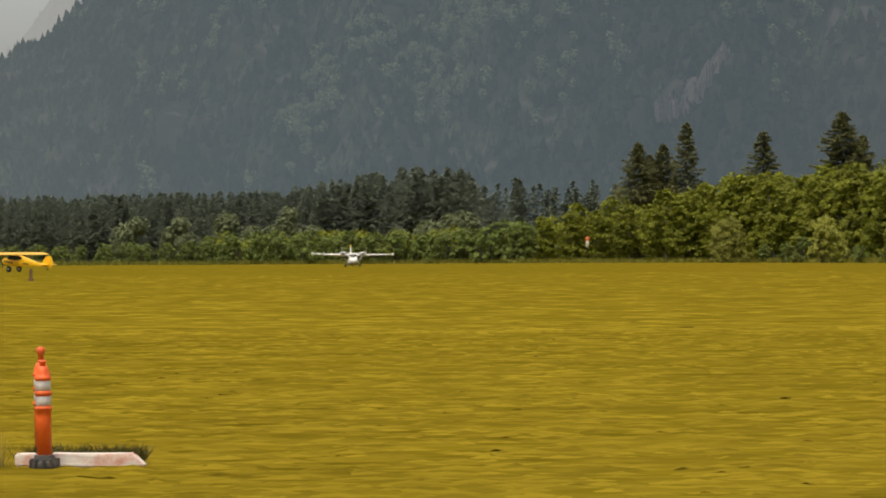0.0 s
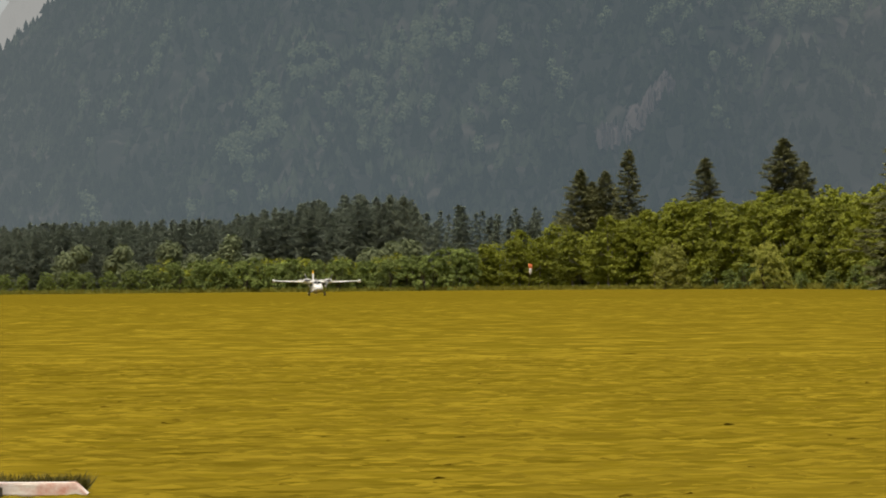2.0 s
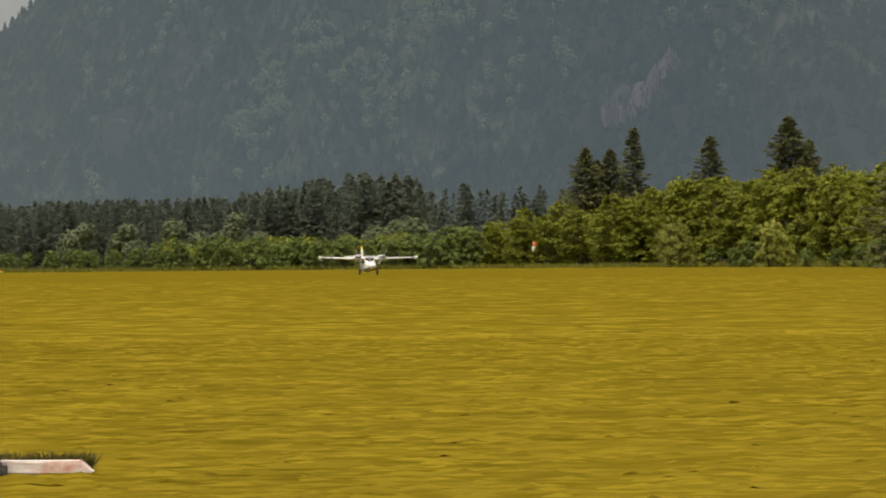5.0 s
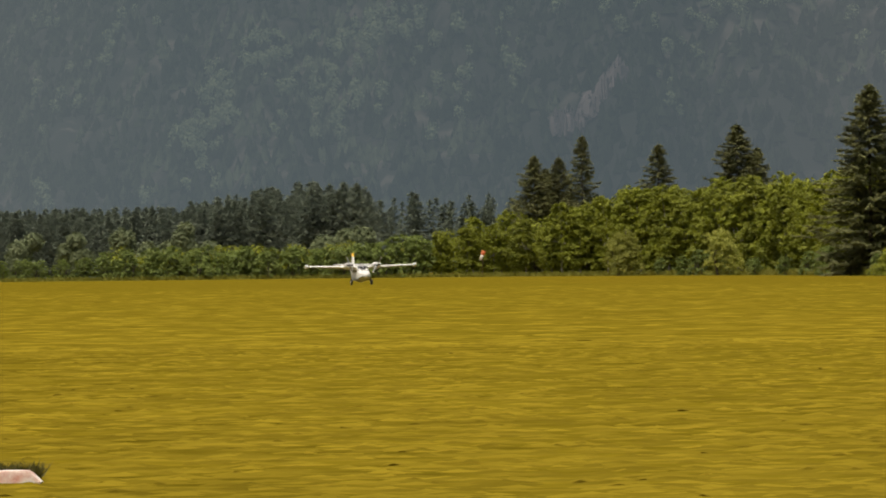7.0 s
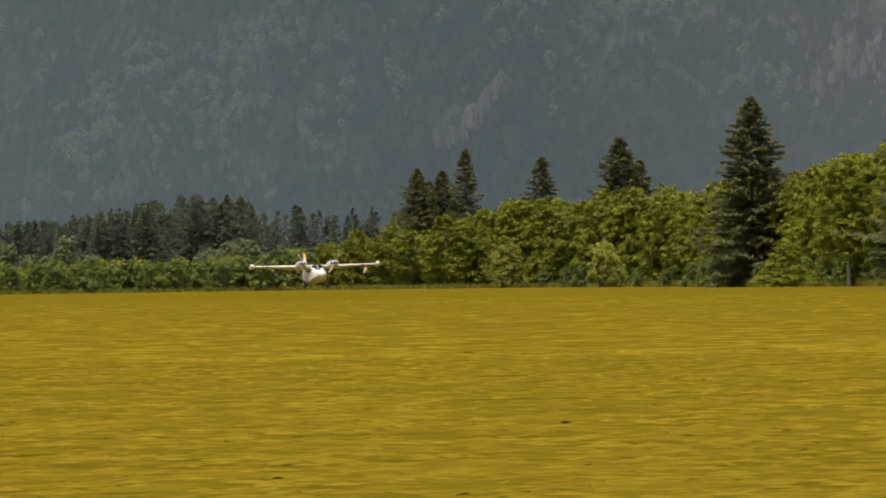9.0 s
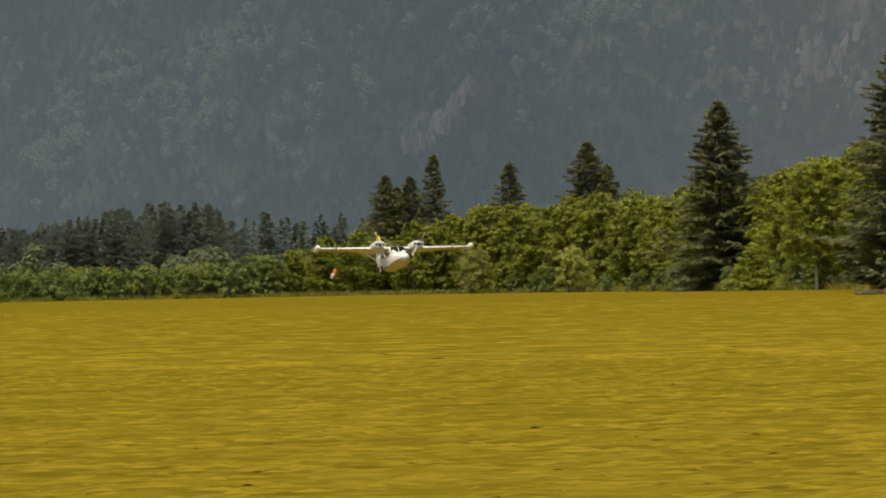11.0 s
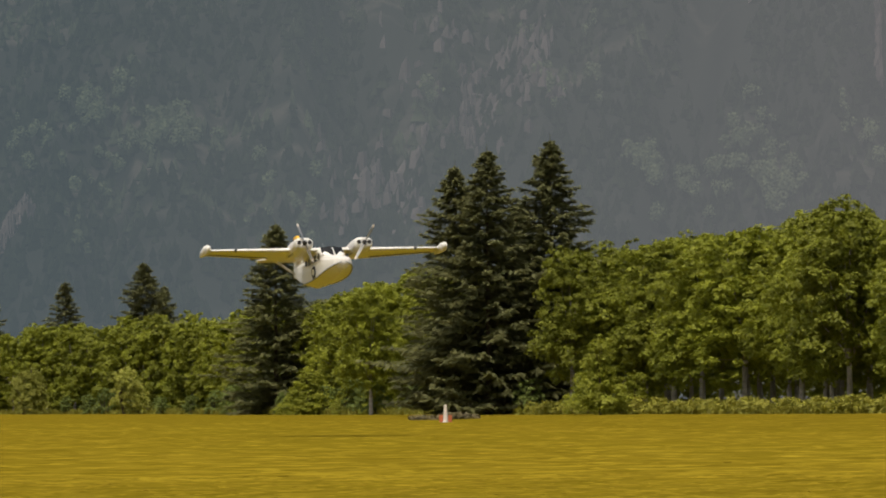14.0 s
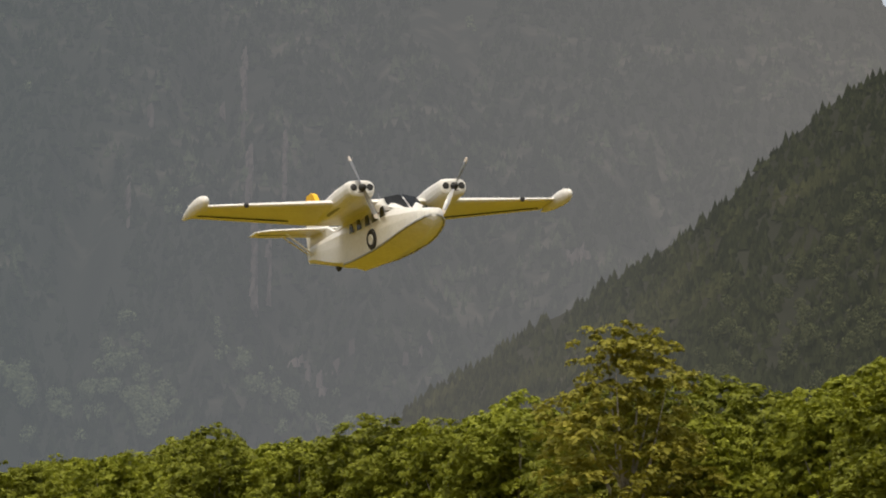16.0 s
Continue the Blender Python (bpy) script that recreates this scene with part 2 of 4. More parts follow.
def tuft_cloud(lumps, tufts, leaves, size, rng, tuft=0.40):
    """Foliage in layers: flat cushions of leaves set on the outside of larger lumps, open below."""
    L = np.array(lumps)
    w = L[:, 3] ** 2
    pick = L[rng.choice(len(L), tufts, p=w / w.sum())]
    d = rng.normal(0, 1, (tufts, 3))
    d[:, 2] = d[:, 2] * 0.9 + 0.35
    d /= np.linalg.norm(d, axis=1)[:, None]
    centre = pick[:, :3] + d * (pick[:, 3] * rng.uniform(0.78, 1.06, tufts))[:, None]
    tr = pick[:, 3] * tuft * rng.uniform(0.6, 1.35, tufts)
    n = tufts * leaves
    e = rng.normal(0, 1, (n, 3))
    e[:, 2] = e[:, 2] * 0.8 + 0.35
    e /= np.linalg.norm(e, axis=1)[:, None]
    trn, dn = np.repeat(tr, leaves), np.repeat(d, leaves, 0)
    c = np.repeat(centre, leaves, 0) + e * (trn * rng.uniform(0.35, 1.05, n) ** 0.6)[:, None] * np.array([1, 1, 0.68])
    c[:, 2] -= 0.30 * trn * (dn[:, 0] * e[:, 0] + dn[:, 1] * e[:, 1])
    nrm = 0.45 * e + 0.35 * dn + rng.normal(0, 0.40, (n, 3)) + np.array([0, 0, 0.50])
    nrm /= np.linalg.norm(nrm, axis=1)[:, None]
    u = np.cross(nrm, rng.normal(0, 1, (n, 3)))
    u /= np.linalg.norm(u, axis=1)[:, None]
    v = np.cross(nrm, u)
    q = (size * rng.uniform(0.6, 1.35, n))[:, None]
    o = np.empty((n, 4, 3))
    o[:, 0], o[:, 1], o[:, 2], o[:, 3] = c - u * q, c + v * q * 0.62, c + u * q + np.array([0, 0, -0.3]) * q, c - v * q * 0.62
    k = np.arange(n)[:, None] * 4
    return o.reshape(-1, 3), np.concatenate([k + np.array([0, 3, 1]), k + np.array([1, 3, 2])], 0)


def broadleaf(name, h, r, tufts, leaves, size, mat, bark, seed, low=0.12, spread=11, stems=1, columnar=1.0, conical=False, tuft=0.40, out=(0.30, 0.75)):
    """A crown of leaf cushions on a forked trunk; returns the two meshes, crown and trunk."""
    rng = np.random.default_rng(seed)
    lumps = []
    for k in range(spread):
        u = (k + 0.5) / spread
        z = h * (low + (0.93 - low) * u)
        wide = r * math.sin(math.pi * min(1, 0.22 + 0.70 * u)) ** 0.7
        if conical:
            wide = r * (1 - u) ** 0.9
        a = k * 2.4 + rng.uniform(0, 1)
        off = wide * rng.uniform(*out)
        lr = r * rng.uniform(0.36, 0.54) * (1.05 - (0.75 if conical else 0.35) * u) * columnar
        lumps.append((off * math.cos(a), off * math.sin(a), min(z, h - lr * 0.85), lr))
    lumps.append((rng.uniform(-0.2, 0.2) * r, rng.uniform(-0.2, 0.2) * r, h - r * 0.40, r * 0.36))
    v, f = tuft_cloud(lumps, tufts, leaves, size, rng, tuft)
    v[:, 2] = np.maximum(v[:, 2], 0.05)
    crown = mesh_from(name, v, f, mat)
    bm = bmesh.new()
    for s in range(stems):
        b0 = (rng.uniform(-0.25, 0.25) * r * (stems > 1), rng.uniform(-0.25, 0.25) * r * (stems > 1), 0)
        top = (b0[0] * 2, b0[1] * 2, h * 0.55)
        tube(bm, b0, top, h * 0.014 + 0.02, h * 0.008 + 0.01)
        for l in lumps[s::stems * 2]:
            t = 0.35 + 0.6 * rng.random()
            p = [b0[i] + (top[i] - b0[i]) * t for i in range(3)]
            tube(bm, p, l[:3], h * 0.006 + 0.01, 0.02, 5)
    me = bpy.data.meshes.new("trunk")
    bm.to_mesh(me)
    bm.free()
    me.materials.append(bark)
    return crown, me


def plant(name, crown, trunk, x, y, scale, turn, label, category, group, wide=1.0):
    e = thing(name, label, category, Matrix.Translation((x, y, rise(x, y))) @ pose(0, 0, 0, 0, 0, turn) @ Matrix.Diagonal((scale * wide, scale * wide, scale, 1)), group)
    piece("trunk", trunk, e)
    piece("crown", crown, e)
    return e


def polar(az, d):
    return d * math.sin(radians(az)), d * math.cos(radians(az))


EDGE = [(-190, 740), (-130, 710), (-60, 690), (0, 680), (32, 665), (56, 630), (73, 560), (78, 470), (78, 311), (80, 233), (82, 150), (86, 80), (92, 0), (96, -60)]


def edge_at(s):
    """A point of the wood's edge, s metres along it from its far end, and its outward side."""
    for (x0, y0), (x1, y1) in zip(EDGE, EDGE[1:]):
        d = math.hypot(x1 - x0, y1 - y0)
        if s <= d:
            u = s / d
            return x0 + (x1 - x0) * u, y0 + (y1 - y0) * u, -(y1 - y0) / d, (x1 - x0) / d
        s -= d
    return EDGE[-1][0], EDGE[-1][1], 1.0, 0.0


EDGE_LENGTH = sum(math.hypot(b[0] - a[0], b[1] - a[1]) for a, b in zip(EDGE, EDGE[1:]))


def build_woods():
    rng = random.Random(11)
    firs = [(fir_mesh(28, 10.6, 300, 80, s), fir_trunk(28)) for s in (1, 2, 3)]
    thin = [(fir_mesh(28, 7.4, 220, 54, s), fir_trunk(28)) for s in (4, 5)]
    # az, distance, height, slender, width
    for az, d, h, slim, wide in ((3.42, 775, 28.6, 0, 1.0), (3.85, 782, 28.4, 0, 0.95), (4.26, 770, 33.0, 1, 0.95), (3.62, 790, 26.0, 0, 1.0), (5.59, 740, 29.6, 1, 1.25), (6.96, 715, 32.8, 0, 1.12), (7.30, 725, 28.0, 0, 1.0),
                                 (9.25, 484, 28.4, 0, 1.10), (12.40, 330, 25.4, 0, 0.92), (12.96, 326, 26.6, 0, 0.98), (14.07, 330, 27.9, 0, 0.98), (13.5, 338, 22.0, 0, 0.9)):
        x, y = polar(az, d)
        c, t = rng.choice(thin if slim else firs)
        plant("fir_tree", c, t, x, y, h / 28, rng.uniform(0, 360), "tall dark green fir at the edge of the wood" if d < 600 else "dark fir standing above the broadleaf trees", "tree", "firs along the airfield", wide)
    alders = [broadleaf("alder_crown", 17, 4.8, 300, 24, 0.30, MAT_ALDER, MAT_PALE_BARK, s, spread=15, columnar=1.12, tuft=0.27) for s in range(21, 26)]
    near_alders = [broadleaf("alder_crown", 17, 4.8, 600, 36, 0.18, MAT_ALDER, MAT_PALE_BARK, s, low=0.27, spread=18, columnar=1.12, tuft=0.26) for s in range(21, 26)]
    back_alders = [broadleaf("alder_crown", 17, 4.8, 320, 32, 0.20, MAT_ALDER, MAT_PALE_BARK, s, low=0.55, spread=12, columnar=1.12, tuft=0.26) for s in range(26, 29)]
    shrubs = [broadleaf("shrub_crown", 6, 3.0, 110, 24, 0.23, MAT_SHRUB, MAT_BARK, s, low=0.02, spread=9, stems=3, tuft=0.32) for s in range(31, 34)]
    pale = [broadleaf("pale_shrub_crown", 6, 2.9, 300, 24, 0.14, MAT_BLOSSOM, MAT_BARK, 41, low=0.02, spread=16, stems=3, columnar=1.45, tuft=0.24, out=(0.1, 0.55))]
    poplar = broadleaf("poplar_crown", 18, 3.9, 1000, 26, 0.15, MAT_POPLAR, MAT_PALE_BARK, 51, low=0.06, spread=34, columnar=1.35, tuft=0.19, out=(0.35, 0.80))
    young = [broadleaf("young_tree_crown", 7, 2.6, 320, 26, 0.13, MAT_YOUNG, MAT_BARK, 61, low=0.0, spread=20, conical=True, columnar=1.35, tuft=0.32, out=(0.2, 0.6))]

    def height_at(x, y):
        az, d = math.degrees(math.atan2(x, y)), math.hypot(x, y)
        prof = ((-20, 4.2), (-6.2, 4.4), (-4.8, 5.4), (-3.3, 6.9), (0.2, 7.2), (1.2, 9.6), (2.0, 12.2), (3.1, 13.8), (4.3, 17.6), (6.4, 17.8), (7.5, 16.8), (9, 17.2), (10.5, 18.4), (14, 17.0), (17, 16.9), (20, 16.5), (22, 15.9), (25, 15.6), (30, 15.3), (60, 15))
        for (a0, h0), (a1, h1) in zip(prof, prof[1:]):
            if a0 <= az <= a1:
                return h0 + (h1 - h0) * (az - a0) / (a1 - a0)
        return 13

    s = 0.0
    while s < EDGE_LENGTH:
        x, y, nx, ny = edge_at(s)
        h = height_at(x, y)
        tall = h > 10
        for row in range(2):
            off = (6.0 if tall else 3.0) + row * (6.0 if tall else 4.0) + rng.uniform(-1.5, 1.5)
            px, py = x + nx * off + rng.uniform(-1, 1), y + ny * off + rng.uniform(-2, 2)
            hh = h * rng.uniform(0.87, 1.06) * (0.92 if row == 0 else 1.0)
            if tall:
                c, t = rng.choice(alders if y > 345 else back_alders if row else near_alders)
                plant("alder_tree", c, t, px, py, hh / 17, rng.uniform(0, 360), "leafy bright green alder in the airfield's edge", "tree", "broadleaf trees along the airfield", rng.uniform(1.0, 1.3))
            else:
                c, t = rng.choice(shrubs)
                plant("shrub", c, t, px, py, hh / 6, rng.uniform(0, 360), "rounded green shrub at the far end of the airfield", "shrub", "shrubs along the airfield", rng.uniform(0.9, 1.3))
        s += 6.2 if tall else 5.0
    s = 300.0
    while s < EDGE_LENGTH - 60:
        x, y, nx, ny = edge_at(s)
        k = rng.uniform(0.55, 1.0)
        c, t = rng.choice(shrubs)
        if 15.2 < math.degrees(math.atan2(x, y)) < 24:
            s += 10
            continue
        plant("shrub", c, t, x + nx * rng.uniform(-3, 0), y + ny * rng.uniform(-3, 0), k * 0.8, rng.uniform(0, 360), "low green shrub before the trees", "shrub", "shrubs along the airfield", 1.1)
        s += rng.uniform(7, 16)
    for az, d, h, w in ((6.68, 572, 7.8, 1.0), (20.62, 217, 5.0, 0.95), (4.95, 618, 8.2, 1.1)):
        x, y = polar(az, d)
        plant("shrub", pale[0][0], pale[0][1], x, y, h / 6, 40 * az, "pale flowering shrub before the trees", "shrub", "shrubs along the airfield", w)
    for az, d, h, w, k in ((14.42, 306, 15.6, 0.98, 0), (15.35, 312, 15.6, 0.9, 2), (10.9, 396, 15.8, 1.0, 3)):
        x, y = polar(az, d)
        plant("alder_tree", *near_alders[k], x, y, h / 17, 70 * az, "leafy alder standing before the tall firs", "tree", "broadleaf trees along the airfield", w)
    x, y = polar(26.35, 182)
    plant("poplar_tree", poplar[0], poplar[1], x, y, 18.0 / 18, 20, "tall olive-green poplar above the alders", "tree", "broadleaf trees along the airfield", 1.22)
    for az, d, h, w in ((14.90, 281, 6.9, 1.2), (15.5, 284, 3.8, 1.7), (9.95, 446, 9.0, 1.0), (9.80, 436, 6.2, 1.8), (10.55, 420, 4.6, 1.6), (22.4, 200, 6.2, 1.0), (11.0, 405, 5.0, 1.4)):
        x, y = polar(az, d)
        plant("young_tree", young[0][0], young[0][1], x, y, h / 7, 55 * az, "young light green tree before the wood", "tree", "young trees along the airfield", w)
    build_thicket()
    build_far_forest(rng)
    build_weeds()


def build_thicket():
    """The wood behind its first trees, leaf by leaf."""
    rng = np.random.default_rng(77)
    lumps = []
    s = 150.0
    while s < EDGE_LENGTH:
        x, y, nx, ny = edge_at(s)
        az = math.degrees(math.atan2(x, y))
        top = np.interp(az, [-20, -4, 0.5, 2.6, 4, 18, 24, 60], [4, 6, 7.5, 12.5, 16.5, 16.5, 14.8, 14.5])
        for off in (18, 24):
            for z in np.arange(2.5, top, 3.2):
                lumps.append((x + nx * off + rng.uniform(-2, 2), y + ny * off + rng.uniform(-2, 2), min(z, top - 2.2) + rng.uniform(-0.8, 0.8), rng.uniform(2.2, 3.2)))
        s += 5.0
    v, f = leaf_cloud(lumps, 150000, 0.48, rng)
    tagged(new("thicket", mesh_from("thicket", v, f, MAT_ALDER)), "dense green broadleaf wood behind the first trees", "wood", kind="stuff")


def cone_trees(spots, seed, arms=6, tiers=4):
    """Many small ragged conifers in one go: spots are rows of x, y, z, height, radius."""
    rng = np.random.default_rng(seed)
    n = len(spots)
    V, F = [], []
    base = 0
    for k in range(tiers):
        z0 = spots[:, 2] + spots[:, 3] * (0.04 + 0.80 * k / tiers)
        z1 = spots[:, 2] + spots[:, 3] * min(1.0, (0.50 + 0.55 * (k + 1) / tiers) if k < tiers - 1 else 1.0)
        rad = spots[:, 4] * (1 - 0.8 * k / tiers)
        a = (np.arange(arms) * 2 * np.pi / arms)[None] + rng.uniform(0, 6.28, (n, 1))
        rr = rad[:, None] * rng.uniform(0.6, 1.25, (n, arms))
        ring = np.stack([spots[:, 0, None] + rr * np.cos(a), spots[:, 1, None] + rr * np.sin(a), z0[:, None] - rng.uniform(0, 0.05, (n, arms)) * spots[:, 3, None]], 2)
        top = np.stack([spots[:, 0], spots[:, 1], z1], 1)[:, None]
        v = np.concatenate([ring, top], 1)
        V.append(v.reshape(-1, 3))
        i = base + np.arange(n)[:, None] * (arms + 1)
        for q in range(arms):
            F.append(np.concatenate([i + q, i + (q + 1) % arms, i + arms], 1))
        base += n * (arms + 1)
    return np.concatenate(V), np.concatenate(F)


def build_far_forest(rng):
    r = np.random.default_rng(5)
    kinds = [fir_mesh(24, 6.4, 60, 16, k, True, 1.9) for k in (71, 72, 73)]
    V, F, base = [], [], 0
    spots = []
    for k in range(900):
        az = r.uniform(-11, 0.55)
        d = r.uniform(930, 1060)
        spots.append((az, d, np.interp(az, [-11, -6, -3, -2, -0.6, 0.3, 0.6], [19.8, 20.8, 21.8, 24.5, 29.2, 28.5, 25]) * d / 1000 * r.uniform(0.80, 1.03)))
    for k in range(90):
        az = r.uniform(0.5, 4.6)
        spots.append((az, r.uniform(1100, 1180), r.uniform(20, 29)))
    for az, d, h in spots:
        v, f = kinds[r.integers(3)]
        a, k = r.uniform(0, 6.28), h / 24
        w = k * r.uniform(0.8, 1.15)
        x, y = polar(az, d)
        V.append(np.c_[x + w * (v[:, 0] * math.cos(a) - v[:, 1] * math.sin(a)), y + w * (v[:, 0] * math.sin(a) + v[:, 1] * math.cos(a)), v[:, 2] * k])
        F.append(f + base)
        base += len(v)
    tagged(new("fir_forest", mesh_from("fir_forest", np.concatenate(V), np.concatenate(F), MAT_HAZY_FIR)), "dense dark fir forest beyond the airfield", "forest", kind="stuff")
    # a few broadleaf trees along the forest's foot
    lumps = []
    for k in range(11):
        az = r.uniform(-7, 0.4)
        x, y = polar(az, r.uniform(880, 915))
        h = r.uniform(8, 13)
        lumps += [(x + r.uniform(-3, 3), y, z, r.uniform(2.5, 4.0)) for z in np.arange(2.5, h, 2.6)]
    v, f = leaf_cloud(lumps, 26000, 0.7, r)
    tagged(new("forest_fringe", mesh_from("forest_fringe", v, f, MAT_FRINGE)), "dull green broadleaf fringe of the fir forest", "forest", kind="stuff")


def build_weeds():
    rng = np.random.default_rng(9)

    def along(n):
        s = rng.uniform(0, EDGE_LENGTH, n)
        p = np.array([edge_at(a) for a in s])
        o = rng.uniform(-2.5, 2.0, n)
        x, y = p[:, 0] + p[:, 2] * o, p[:, 1] + p[:, 3] * o
        return np.c_[x, y, [rise(a, b) for a, b in zip(x, y)]]

    v, f = blades(14000, along, 0.85, 0.11, 0.5, rng, 5)
    tagged(new("weeds", mesh_from("weeds", v, f, MAT_WEED)), "rough tall grass and weeds along the wood's edge", "weeds", kind="stuff")
    # a low bramble hedge before the near trees
    lumps = []
    for y in np.arange(330, 165, -0.55):
        x = np.interp(y, [165, 233, 311, 330], [78.5, 76.5, 74.5, 74.5]) + rng.uniform(-1.2, 1.2)
        lumps.append((x, y, rise(x, y) + rng.uniform(0.25, 0.75), rng.uniform(0.35, 0.62)))
    v, f = tuft_cloud(lumps, 1500, 20, 0.13, rng, 0.6)
    tagged(new("bramble_hedge", mesh_from("bramble_hedge", v, f, MAT_WEED)), "low yellow-green bramble hedge before the trees", "hedge", kind="stuff")


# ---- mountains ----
def haze_material(name, dark, light, rockcol, haze_glow, amount, clump=0.7):
    """Far slopes with haze painted on: an emission colour, given by bearing, mixed over the surface."""
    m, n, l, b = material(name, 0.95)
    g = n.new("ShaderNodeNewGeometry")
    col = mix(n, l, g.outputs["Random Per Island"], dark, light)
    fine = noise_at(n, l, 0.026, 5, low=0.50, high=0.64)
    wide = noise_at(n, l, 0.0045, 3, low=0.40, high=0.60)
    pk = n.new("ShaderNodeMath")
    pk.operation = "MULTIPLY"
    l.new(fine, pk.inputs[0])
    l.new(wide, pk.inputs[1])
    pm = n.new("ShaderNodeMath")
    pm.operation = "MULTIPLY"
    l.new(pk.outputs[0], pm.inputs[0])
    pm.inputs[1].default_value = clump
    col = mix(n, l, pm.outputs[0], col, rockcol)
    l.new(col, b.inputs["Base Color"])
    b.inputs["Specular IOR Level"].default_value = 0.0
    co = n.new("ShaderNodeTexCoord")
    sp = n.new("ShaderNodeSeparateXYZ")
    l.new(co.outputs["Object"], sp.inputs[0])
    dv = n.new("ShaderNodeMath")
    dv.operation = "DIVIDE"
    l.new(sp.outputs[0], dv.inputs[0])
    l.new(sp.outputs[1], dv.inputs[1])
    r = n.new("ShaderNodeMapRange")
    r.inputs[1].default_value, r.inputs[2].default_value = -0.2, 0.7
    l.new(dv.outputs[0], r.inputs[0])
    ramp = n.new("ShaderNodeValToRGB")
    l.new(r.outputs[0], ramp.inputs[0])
    while len(ramp.color_ramp.elements) < len(haze_glow):
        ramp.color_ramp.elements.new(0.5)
    for el, (bearing, c) in zip(ramp.color_ramp.elements, haze_glow):
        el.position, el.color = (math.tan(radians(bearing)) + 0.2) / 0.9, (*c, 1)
    # the slope itself emits the haze colour
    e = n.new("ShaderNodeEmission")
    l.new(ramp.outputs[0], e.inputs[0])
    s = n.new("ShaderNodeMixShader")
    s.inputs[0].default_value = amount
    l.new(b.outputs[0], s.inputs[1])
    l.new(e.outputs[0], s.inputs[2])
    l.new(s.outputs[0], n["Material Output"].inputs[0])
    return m


